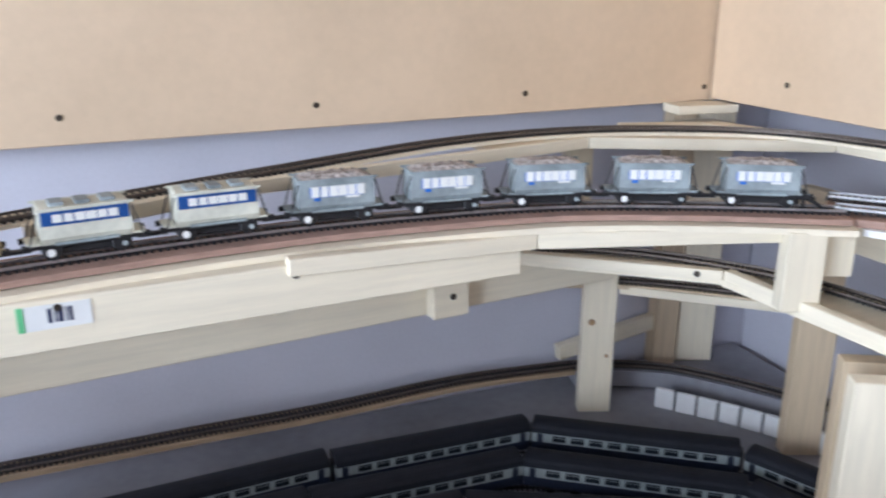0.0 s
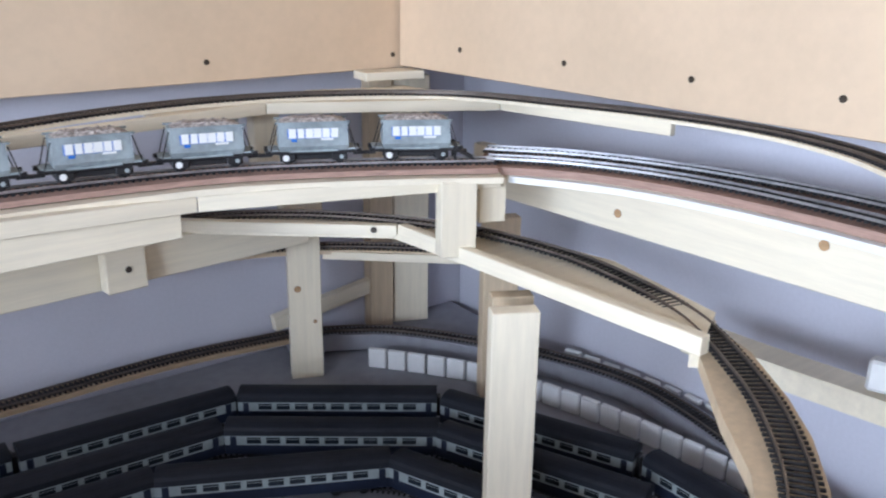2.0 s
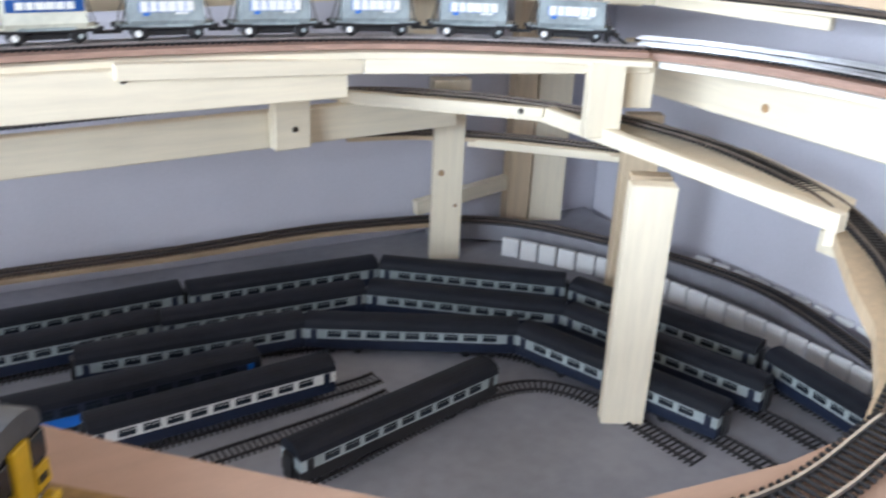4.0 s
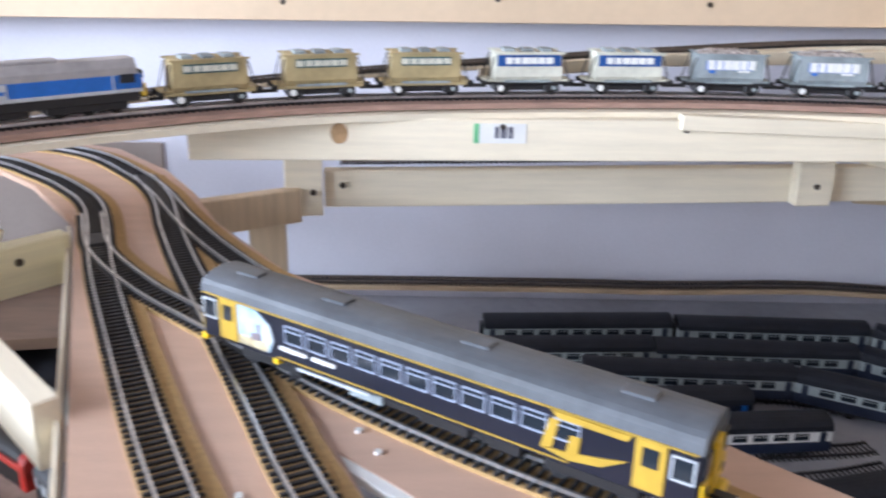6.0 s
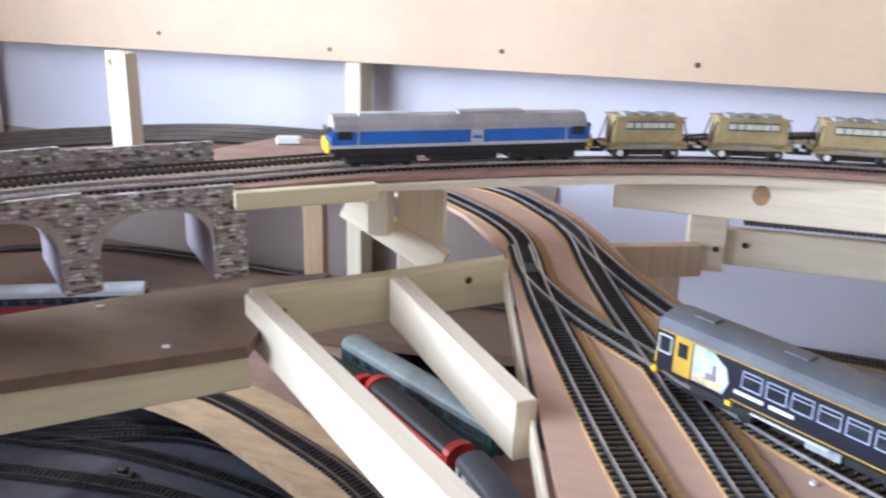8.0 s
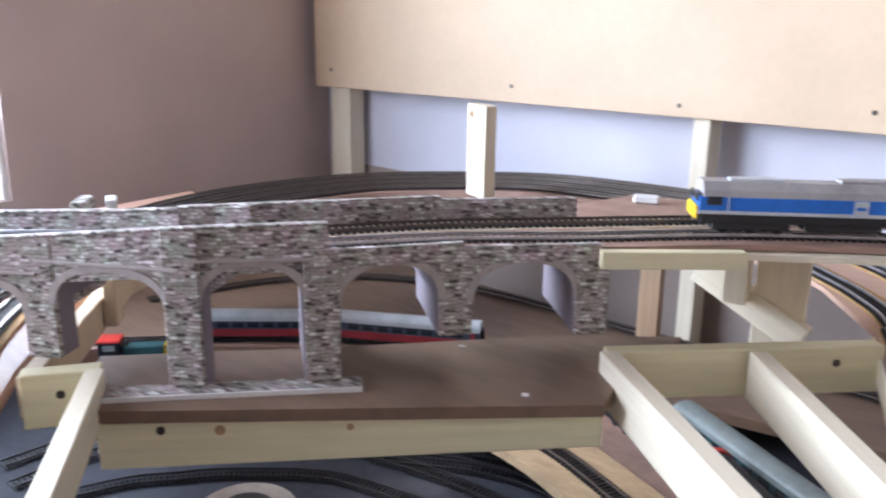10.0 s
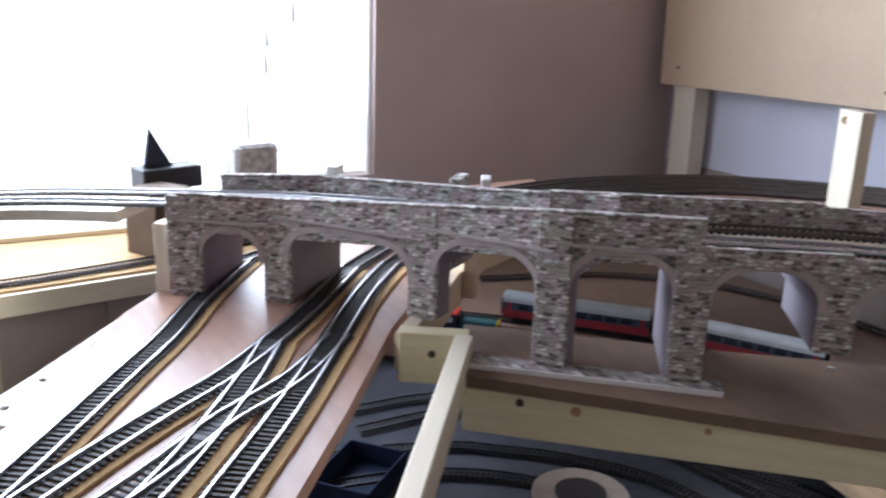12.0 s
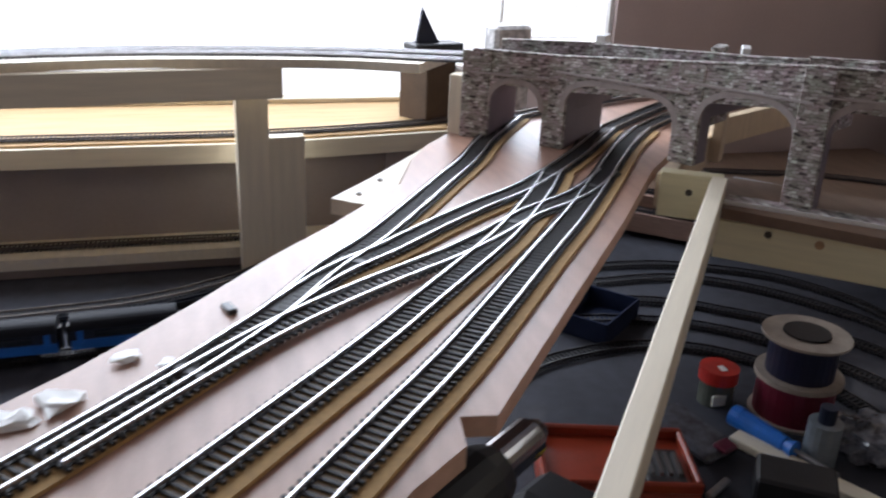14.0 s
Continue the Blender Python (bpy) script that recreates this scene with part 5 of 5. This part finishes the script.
def diesel(m):
    """A six-axle freight diesel with a full-width body."""
    L = 0.268
    c = thing("diesel_locomotive", "blue and silver diesel locomotive with a yellow nose", "model locomotive", m)
    part("lower_band", abox(0, 0, 0.0205, L, 0.0347, 0.0035, 0.0005), SILVER, c, "silver lower band")
    part("side_frame", abox(0, 0, 0.0145, L - 0.006, 0.0315, 0.009, 0.0006), BLACK, c, "black underframe")
    part("blue_band", abox(0, 0, 0.0285, L - 0.001, 0.0350, 0.013, 0.0006), BLUE, c, "bright blue band")
    bm = bmesh.new()
    extrude_profile(bm, [(-0.0170, 0.035), (0.0170, 0.035), (0.0160, 0.041), (0.010, 0.0485), (-0.010, 0.0485), (-0.0160, 0.041)], -L / 2 + 0.004, L / 2 - 0.004)
    part("roof", bm, LOCOROOF, c, "taupe roof")
    part("roof_pod", abox(0.03, 0, 0.0495, 0.07, 0.016, 0.004, 0.001), LOCOROOF, c)
    part("roof_pod", abox(-0.08, 0, 0.0492, 0.05, 0.014, 0.003, 0.001), SILVER, c)
    for s in (-1, 1):
        part("nose", abox(s * (L / 2 + 0.0015), 0, 0.020, 0.004, 0.033, 0.013, 0.0015), YELLOW, c, "yellow warning end")
        part("windscreen", abox(s * (L / 2 + 0.0005), 0, 0.034, 0.003, 0.029, 0.008, 0.001), GLASS, c)
        for q in (-1, 1):
            part("cab_window", abox(s * (L / 2 - 0.014), q * 0.0175, 0.0315, 0.014, 0.001, 0.008, 0.0004), GLASS, c)
            part("cab_frame", abox(s * (L / 2 - 0.027), q * 0.01755, 0.0285, 0.0012, 0.001, 0.013), SILVER, c)
        part("bogie", abox(s * 0.084, 0, 0.0085, 0.072, 0.029, 0.010, 0.001), BLACK, c)
        for q in (-0.025, 0, 0.025):
            wheelset(c, s * 0.084 + q, 0.0068)
    for q in (-1, 1):
        part("emblem", abox(0.012, q * 0.0177, 0.0275, 0.013, 0.0008, 0.014), SILVER, c, "white square emblem")
        part("emblem_bar", abox(0.012, q * 0.0182, 0.0275, 0.009, 0.0006, 0.003), BLUE, c)
    part("fuel_tank", abox(0, 0, 0.009, 0.07, 0.028, 0.010, 0.001), BLACK, c)
    return c


sl = deck_s(-0.525, 0.858) - 0.012
d = dk[min(range(len(cum)), key=lambda k: abs(cum[k] - sl))]
diesel(pose(d[0].x, d[0].y, d[0].z, 0, 0, math.degrees(math.atan2(d[1].y, d[1].x))))


def railcar(m):
    """A single-unit diesel railcar, its mural end at +x."""
    L, W = 0.300, 0.0365
    c = thing("railcar", "navy single-unit railcar with yellow ends and gold doors", "model railcar", m)
    part("body", abox(0, 0, 0.0265, L, W, 0.029, 0.0012), NAVY, c)
    bm = bmesh.new()
    extrude_profile(bm, roof_profile(W - 0.0005, 0.0405, 0.0515, 12, 0.6), -L / 2, L / 2)
    part("roof", bm, SILVERROOF, c, "grey ribbed roof")
    for x in (-0.115, -0.03, 0.06, 0.125):
        part("roof_vent", abox(x, 0, 0.0515, 0.016, 0.010, 0.0022, 0.0006), SILVERROOF, c)
    part("underframe", abox(0, 0, 0.0085, 0.13, 0.026, 0.008, 0.001), BLACK, c)
    for s in (-1, 1):
        part("gold_line", abox(0, s * W / 2, 0.0405, L - 0.004, 0.0012, 0.0007), GOLD, c)
        part("gold_line", abox(0, s * W / 2, 0.0150, L * 0.6, 0.0012, 0.0007), GOLD, c)
        part("step_rail", abox(0.05, s * (W / 2 + 0.0006), 0.0120, 0.05, 0.0012, 0.0014), SILVER, c)
    win0 = fr0 = None
    for s in (-1, 1):
        for i in range(11):
            x = -0.088 + 0.0165 * i
            q = pose(x, s * W / 2, 0.031)
            if win0 is None:
                win0 = part("window", abox(0, 0, 0, 0.0125, 0.0014, 0.0095, 0.0005), GLASS, c, m=q)
                b = bmesh.new()
                for z in (-0.0051, 0.0024, 0.0051):
                    box(b, 0, 0, z, 0.0137, 0.0018, 0.0006)
                for xx in (-0.0066, 0.0066):
                    box(b, xx, 0, 0, 0.0006, 0.0018, 0.0106)
                fr0 = part("window_frame", b, FRAMEBLUE, win0)
            else:
                w = again("window", win0, c, q)
                again("window_frame", fr0, w, Matrix())
        for e in (-1, 1):
            door = part("door", abox(e * 0.128, s * W / 2, 0.0275, 0.0145, 0.0016, 0.0255, 0.0005), GOLD, c, "gold sliding door")
            part("door_window", abox(e * 0.128, s * (W / 2 + 0.0006), 0.032, 0.008, 0.001, 0.010, 0.0004), GLASS, door)
            cw = part("cab_window", abox(e * 0.1425, s * W / 2, 0.0315, 0.009, 0.0014, 0.0105, 0.0005), GLASS, c)
            b = bmesh.new()
            for dx, dz, sx, sz in ((0, -0.0058, 0.0104, 0.0009), (0, 0.0058, 0.0104, 0.0009), (-0.0050, 0, 0.0009, 0.0120), (0.0050, 0, 0.0009, 0.0120)):
                box(b, e * 0.1425 + dx, s * (W / 2 + 0.0002), 0.0315 + dz, sx, 0.0014, sz)
            part("cab_window_frame", b, SILVER, cw)
        b = bmesh.new()
        out = [(0.0, -0.0115), (0.018, -0.0125), (0.0205, -0.004), (0.0185, 0.005), (0.011, 0.0115), (0.0, 0.012)]
        vs = [b.verts.new((0.1195 - x * 1.3, s * (W / 2 + 0.0007), 0.028 + z)) for x, z in out]
        vt = [b.verts.new((0.1195 - x * 1.3, s * (W / 2 - 0.001), 0.028 + z)) for x, z in out]
        b.faces.new(vs)
        b.faces.new(vt[::-1])
        for i in range(6):
            b.faces.new((vs[i], vs[(i + 1) % 6], vt[(i + 1) % 6], vt[i]))
        bmesh.ops.recalc_face_normals(b, faces=b.faces)
        part("mural", b, MURAL, c, "pale sky-blue printed mural panel")
        part("mural_ground", abox(0.108, s * (W / 2 + 0.0009), 0.0188, 0.022, 0.0006, 0.0055), MURALGROUND, c, "yellow-brown foreground of the mural")
        part("mural_tower", abox(0.1035, s * (W / 2 + 0.0011), 0.0265, 0.0018, 0.0006, 0.010), MURALTOWER, c, "grey tower in the mural")
        part("mural_house", abox(0.1055, s * (W / 2 + 0.0010), 0.0230, 0.0075, 0.0006, 0.0040), MURALTOWER, c, "grey house in the mural")
        for pts in (((-0.080, 0.0360), (-0.0845, 0.0355), (-0.0815, 0.0205), (-0.0755, 0.0190)), ((-0.0905, 0.0300), (-0.0955, 0.0300), (-0.0945, 0.0195), (-0.0885, 0.0200)),
                    ((-0.0755, 0.0190), (-0.0900, 0.0165), (-0.1060, 0.0190), (-0.1180, 0.0262), (-0.1060, 0.0235), (-0.0900, 0.0205)), ((-0.080, 0.0398), (-0.084, 0.0365), (-0.117, 0.0365), (-0.119, 0.0398))):
            b = bmesh.new()
            v0 = [b.verts.new((x, s * (W / 2 + 0.0010), z)) for x, z in pts]
            v1 = [b.verts.new((x, s * (W / 2 - 0.0005), z)) for x, z in pts]
            b.faces.new(v0)
            b.faces.new(v1[::-1])
            for i in range(len(pts)):
                b.faces.new((v0[i], v0[(i + 1) % len(pts)], v1[(i + 1) % len(pts)], v1[i]))
            bmesh.ops.recalc_face_normals(b, faces=b.faces)
            part("gold_emblem", b, GOLD, c, "gold abstract emblem stroke")
        for x, w_ in ((0.078, 0.020), (0.056, 0.016)):
            part("lettering_bar", abox(x, s * (W / 2 + 0.0004), 0.0215, w_, 0.001, 0.0022), WHITE, c, "white bar in place of lettering")
        for x, w_ in ((-0.02, 0.03), (0.03, 0.022), (-0.055, 0.018)):
            part("equipment_box", abox(x, s * 0.0135, 0.0085, w_, 0.004, 0.007, 0.0006), WGREY if x > 0 else BLACK, c)
        part("yellow_box", abox(0.092, s * 0.0165, 0.0115, 0.004, 0.003, 0.004), YELLOW, c)
    for e in (-1, 1):
        part("front_door", abox(e * (L / 2 + 0.0012), 0, 0.0285, 0.0026, 0.0105, 0.0265, 0.0006), YELLOW, c, "yellow end door")
        part("plough", abox(e * (L / 2 + 0.002), 0, 0.0095, 0.006, 0.034, 0.0045, 0.0012), YELLOW, c, "yellow plough")
        for s in (-1, 1):
            part("windscreen", abox(e * (L / 2 + 0.0005), s * 0.0115, 0.0335, 0.002, 0.0100, 0.0115, 0.0005), GLASS, c)
            part("lamp_panel", abox(e * (L / 2 + 0.0006), s * 0.0118, 0.0205, 0.002, 0.0098, 0.0105, 0.0005), YELLOW, c)
            part("lamp", abox(e * (L / 2 + 0.0017), s * 0.0112, 0.0205, 0.001, 0.0055, 0.003, 0.0003), BLACK, c)
        part("coupler", abox(e * (L / 2 + 0.006), 0, 0.012, 0.012, 0.005, 0.004), BLACK, c)
        part("bogie", abox(e * 0.100, 0, 0.0075, 0.048, 0.028, 0.008, 0.001), BLACK, c)
        for q in (-0.017, 0.017):
            wheelset(c, e * 0.100 + q)
    return c


def pose_ab(nose, tail):
    n, t = Vector(nose), Vector(tail)
    d = n - t
    p = (n + t) / 2
    return pose(p.x, p.y, p.z, 0, 0, math.degrees(math.atan2(d.y, d.x)))


railcar(pose_ab((-0.2925, 0.667, 1.1972), (-0.0095, 0.481, 1.1972)) @ Matrix.Scale(1.13, 4))

# west storage: red and green coaches
def red_van(m):
    L, W = 0.175, 0.036
    v = thing("parcels_van", "red and black parcels van with red arched ends", "model van", m, "vans")
    part("body", abox(0, 0, 0.019, L, W, 0.020, 0.001), BLACK, v)
    bm = bmesh.new()
    extrude_profile(bm, roof_profile(W - 0.004, 0.029, 0.045, 10, 0.62), -L / 2 + 0.006, L / 2 - 0.006)
    part("roof", bm, BLACK, v, "black roof")
    for s in (-1, 1):
        part("eave_band", abox(0, s * (W / 2 - 0.001), 0.0305, L, 0.003, 0.006, 0.0006), RED, v, "red band along the eave")
        bm = bmesh.new()
        extrude_profile(bm, roof_profile(W + 0.001, 0.029, 0.0465, 10, 0.62), s * L / 2 - 0.005, s * L / 2 + 0.005)
        part("end_arch", bm, RED, v, "red arched end")
        part("end_panel", abox(s * L / 2, 0, 0.019, 0.010, W + 0.001, 0.021, 0.001), RED, v, "red end panel")
        part("bogie", abox(s * 0.055, 0, 0.0065, 0.04, 0.026, 0.006, 0.001), BLACK, v)
        for q in (-0.013, 0.013):
            wheelset(v, s * 0.055 + q)
    return v


van = red_van(along((-0.656, 0.902, 0.978), (-0.492, 0.780, 0.978)))
copy_thing(van, along((-0.817, 0.967, 0.978), (-0.664, 0.887, 0.978)))
coach("passenger_coach", "dark teal coach with a pale grey-green roof", 0.30, TEAL, TEAL, GREENGREY, 9, along((-0.745, 1.015, 0.965), (-0.475, 0.865, 0.965)), "stored coaches")
coach("parcels_van", "grey-roofed van beyond the red van", 0.18, BLACK, SILVER, SILVERROOF, 5, along((-0.485, 0.775, 0.978), (-0.36, 0.645, 0.978)), "vans")
coach("passenger_coach", "red and slate-blue coach behind the viaduct", 0.24, CRIMSON, SLATE, PALEROOF, 8, along((-1.485, 0.72, 0.985), (-1.315, 0.88, 0.985)), "stored coaches")
coach("passenger_coach", "red and slate-blue coach behind the viaduct", 0.24, CRIMSON, SLATE, PALEROOF, 8, along((-1.300, 0.895, 0.985), (-1.085, 1.020, 0.985)), "stored coaches")
track([(-1.60, 0.585, 0.985), (-1.49, 0.716, 0.985), (-1.31, 0.886, 0.985), (-1.08, 1.022, 0.985), (-0.92, 1.07, 0.982)], "dark storage track behind the viaduct", bed=(0.05, 0.05, PLY_E, "plywood strip"))
track([(-1.57, 0.515, 0.970), (-1.50, 0.595, 0.970), (-1.40, 0.710, 0.970)], "dark storage track for the shunter", bed=(0.04, 0.035, PLY_E, "plywood strip"))
sh = thing("shunting_locomotive", "dark blue shunter with a red cab roof and striped end", "model locomotive", along((-1.50, 0.595, 0.970), (-1.43, 0.675, 0.970)))
part("frame", abox(0, 0, 0.011, 0.104, 0.032, 0.006, 0.0008), BLACK, sh)
part("bonnet", abox(0.016, 0, 0.024, 0.062, 0.022, 0.020, 0.002), TEAL, sh)
part("cab", abox(-0.033, 0, 0.028, 0.032, 0.032, 0.028, 0.0015), NAVY, sh)
part("cab_roof", abox(-0.033, 0, 0.0435, 0.035, 0.034, 0.004, 0.0015), RED, sh, "red cab roof")
part("cab_window", abox(-0.033, -0.0162, 0.034, 0.018, 0.001, 0.009), COACHGREY, sh)
part("radiator", abox(0.0485, 0, 0.024, 0.003, 0.023, 0.021, 0.0008), YELLOW, sh, "yellow radiator end")
for z in (0.018, 0.024, 0.030):
    part("stripe", abox(0.0502, 0, z, 0.0012, 0.022, 0.0026), BLACK, sh)
for x in (-0.032, 0.0, 0.032):
    wheelset(sh, x, 0.007)
tagged(part("baseboard_block", abox(0, 0, 0, 0.62, 0.20, 0.03, 0.002), PLY_E, m=pose(-0.63, 0.91, 0.945, 0, 0, -30)), "plywood strip under the vans", "board")

# ---- tools on the low level ----
sp = thing("wire_reels", "two stacked reels of hook-up wire", "wire reel", pose(-0.938, 0.459, 0.92))
for i, (z, r, mt) in enumerate(((0.0, 0.044, mat("red_wire_coil", (0.16, 0.012, 0.03), 0.4, scale=200, grain=(1, 1, 30))), (0.052, 0.038, mat("blue_wire_coil", (0.01, 0.012, 0.04), 0.4, scale=200, grain=(1, 1, 30))))):
    b = bmesh.new()
    cyl(b, r, 0.046, 28, pose(0, 0, z + 0.026))
    part("wire_coil", b, mt, sp)
    for zz in (z + 0.0015, z + 0.0505):
        b = bmesh.new()
        cyl(b, 0.049, 0.003, 32, pose(0, 0, zz))
        part("flange", b, mat("reel_card", (0.40, 0.34, 0.28), 0.7), sp, "greyish card reel flange")
b = bmesh.new()
cyl(b, 0.026, 0.002, 24, pose(0, 0, 0.1055))
part("hub_hole", b, BLACK, sp)
jar = thing("glue_jar", "clear jar with a red screw lid", "jar", pose(-0.981, 0.384, 0.92))
b = bmesh.new()
cyl(b, 0.021, 0.030, 24, pose(0, 0, 0.015))
part("jar_body", b, mat("smoky_jar", (0.10, 0.11, 0.09), 0.15), jar)
b = bmesh.new()
cyl(b, 0.023, 0.016, 24, pose(0, 0, 0.038))
part("lid", b, RED, jar, "red plastic lid")
part("lid_label", abox(0.006, 0, 0.0465, 0.012, 0.008, 0.0008), WHITE, jar)
part("jar_label", abox(0.0195, -0.008, 0.012, 0.004, 0.018, 0.014, 0.001), CREAM, jar)
sd = thing("screwdriver", "screwdriver with a blue handle", "screwdriver", pose(-0.884, 0.386, 0.936, 0, 0, 18))
b = bmesh.new()
cyl(b, 0.012, 0.06, 14, pose(-0.006, 0, 0, 0, 90, 0), 0.009)
cyl(b, 0.0125, 0.012, 14, pose(-0.038, 0, 0, 0, 90, 0))
cyl(b, 0.007, 0.012, 14, pose(0.030, 0, 0, 0, 90, 0), 0.010)
part("handle", b, BLUE, sd, "blue plastic handle")
b = bmesh.new()
cyl(b, 0.0025, 0.055, 8, pose(0.06, 0, 0, 0, 90, 0))
part("blade", b, STEEL, sd)
# cordless drill standing on its battery
dr = thing("cordless_drill", "black cordless drill with a chrome chuck", "drill", pose(-0.664, -0.035, 0.92, 0, 0, 128))
part("battery", abox(-0.02, 0, 0.022, 0.10, 0.075, 0.044, 0.006), BLACK, dr)
part("grip", abox(0, 0, 0, 0.042, 0.036, 0.11, 0.010), BLACK, dr, m=pose(-0.022, 0, 0.095, 0, 8, 0))
b = bmesh.new()
cyl(b, 0.029, 0.095, 20, pose(-0.03, 0, 0.165, 0, 90, 0))
cyl(b, 0.029, 0.02, 20, pose(0.0275, 0, 0.165, 0, 90, 0), 0.022)
part("motor_housing", b, BLACK, dr)
b = bmesh.new()
cyl(b, 0.0165, 0.050, 24, pose(0.062, 0, 0.168, 0, 90, 0))
cyl(b, 0.0165, 0.014, 24, pose(0.094, 0, 0.168, 0, 90, 0), 0.010)
part("chuck", b, mat("chrome_chuck", (0.55, 0.55, 0.58), 0.14, metal=1.0), dr, "polished chrome chuck")
tagged(part("tool_pouch", abox(0, 0, 0.036, 0.085, 0.065, 0.072, 0.014), BLACK, m=pose(-0.765, 0.095, 0.92, 0, 0, 35)), "black tool pouch beside the drill", "pouch")
ORANGE = mat("orange_red_plastic", (0.30, 0.042, 0.018), 0.32)
tc = thing("tool_case", "open orange-red plastic tool case", "tool case", pose(-0.862, 0.192, 0.92, 0, 0, 74))
part("tray", abox(0, 0, 0.012, 0.155, 0.10, 0.024, 0.004), ORANGE, tc)
for s_ in (-1, 1):
    part("rim", abox(0, s_ * 0.047, 0.029, 0.155, 0.006, 0.012, 0.002), ORANGE, tc)
    part("rim", abox(s_ * 0.0745, 0, 0.029, 0.006, 0.088, 0.012, 0.002), ORANGE, tc)
part("divider", abox(0.018, 0, 0.028, 0.005, 0.088, 0.009, 0.001), ORANGE, tc)
part("insert", abox(0.045, -0.012, 0.027, 0.040, 0.056, 0.006, 0.001), BLACK, tc, "black plastic insert")
for i in range(4):
    part("metal_bit", abox(0.032 + i * 0.009, -0.012, 0.032, 0.0035, 0.036, 0.004), STEEL, tc)
pk = thing("blister_pack", "clear plastic blister pack with dark parts", "pack", pose(-0.905, 0.310, 0.921, 0, 6, 20))
part("backing_card", abox(0, 0, 0.0015, 0.12, 0.07, 0.002), BLACK, pk)
part("blister", abox(-0.005, 0, 0.010, 0.09, 0.052, 0.014, 0.005), mat("cloudy_plastic", (0.08, 0.085, 0.10), 0.2, vary=0.35, scale=60), pk, "glossy clear blister")
part("dark_part", abox(0.035, 0.006, 0.018, 0.018, 0.022, 0.006, 0.002), mat("maroon_plastic", (0.10, 0.012, 0.03), 0.3), pk)
tagged(part("black_box", abox(0, 0, 0.018, 0.075, 0.05, 0.036, 0.003), BLACK, m=pose(-0.79, 0.352, 0.92, 0, 0, 55)), "black plastic box among the tools", "box")
tagged(part("wood_strip", abox(0, 0, 0.005, 0.19, 0.022, 0.010, 0.001), PINE, m=pose(-0.815, 0.400, 0.921, 0, 0, 27)), "offcut of pine strip", "wood strip")
tr = thing("dark_blue_tray", "dark blue card tray on the black baseboard", "tray", pose(-1.20, 0.33, 0.921, 0, 0, 40))
DKB = mat("dark_blue_card", (0.012, 0.02, 0.05), 0.8, spec=0.2)
part("tray_floor", abox(0, 0, 0.0015, 0.08, 0.11, 0.003), DKB, tr)
for sx in (-1, 1):
    part("tray_side", abox(sx * 0.0385, 0, 0.0165, 0.003, 0.11, 0.027, 0.0006), DKB, tr)
    part("tray_end", abox(0, sx * 0.0535, 0.0165, 0.074, 0.003, 0.027, 0.0006), DKB, tr)
bt = thing("small_bottle", "clear plastic bottle with a pale blue cap", "bottle", pose(-0.845, 0.425, 0.92))
b = bmesh.new()
cyl(b, 0.018, 0.05, 18, pose(0, 0, 0.025))
part("bottle_body", b, mat("clear_plastic", (0.22, 0.25, 0.28), 0.1), bt)
b = bmesh.new()
cyl(b, 0.009, 0.018, 14, pose(0, 0, 0.059))
part("cap", b, BRBLUE, bt)
pl = thing("pliers", "small pliers with yellow grips", "pliers", pose(-0.805, 0.262, 0.926, 0, 0, 30))
part("jaw", abox(0, 0.03, 0, 0.008, 0.04, 0.008, 0.002), STEEL, pl)
for s in (-1, 1):
    part("grip", abox(s * 0.008, -0.03, 0, 0.009, 0.07, 0.009, 0.003), YELLOW, pl)
for x, y, r, h, c in ((-0.868, 0.455, 0.010, 0.03, BLACK), (-0.79, 0.50, 0.014, 0.05, COACHGREY), (-0.80, 0.545, 0.012, 0.035, WHITE)):
    bt = thing("small_bottle", "small bottle of modelling paint or glue", "bottle", pose(x, y, 0.92), "small bottles")
    b = bmesh.new()
    cyl(b, r, h, 16, pose(0, 0, h / 2))
    part("bottle_body", b, c, bt)
    b = bmesh.new()
    cyl(b, r * 0.62, 0.014, 14, pose(0, 0, h + 0.006))
    part("cap", b, BLACK if c is not BLACK else STEEL, bt)
low = coach("passenger_coach", "bright blue coach with white lining on the low tracks", 0.125, BLUE, BRBLUE, ROOF, 4, along((-1.232, -0.495, 0.928), (-1.236, -0.372, 0.928)), "stored coaches")
copy_thing(low, along((-1.239, -0.355, 0.928), (-1.248, -0.235, 0.928)))
b = bmesh.new()
bmesh.ops.create_icosphere(b, subdivisions=4, radius=0.045)
for v in b.verts:
    n = noise.noise(v.co * 38) + 0.6 * noise.noise(v.co * 95)
    v.co *= 1 + 0.38 * n
    v.co.z = max(-0.012, v.co.z * 0.45)
tagged(part("plastic_bag", b, mat("crinkled_clear_plastic", (0.16, 0.17, 0.20), 0.14, vary=0.5, scale=40, fine=120), m=pose(-0.852, 0.500, 0.933, 0, 0, 20)), "crumpled clear plastic bag of small parts", "bag")
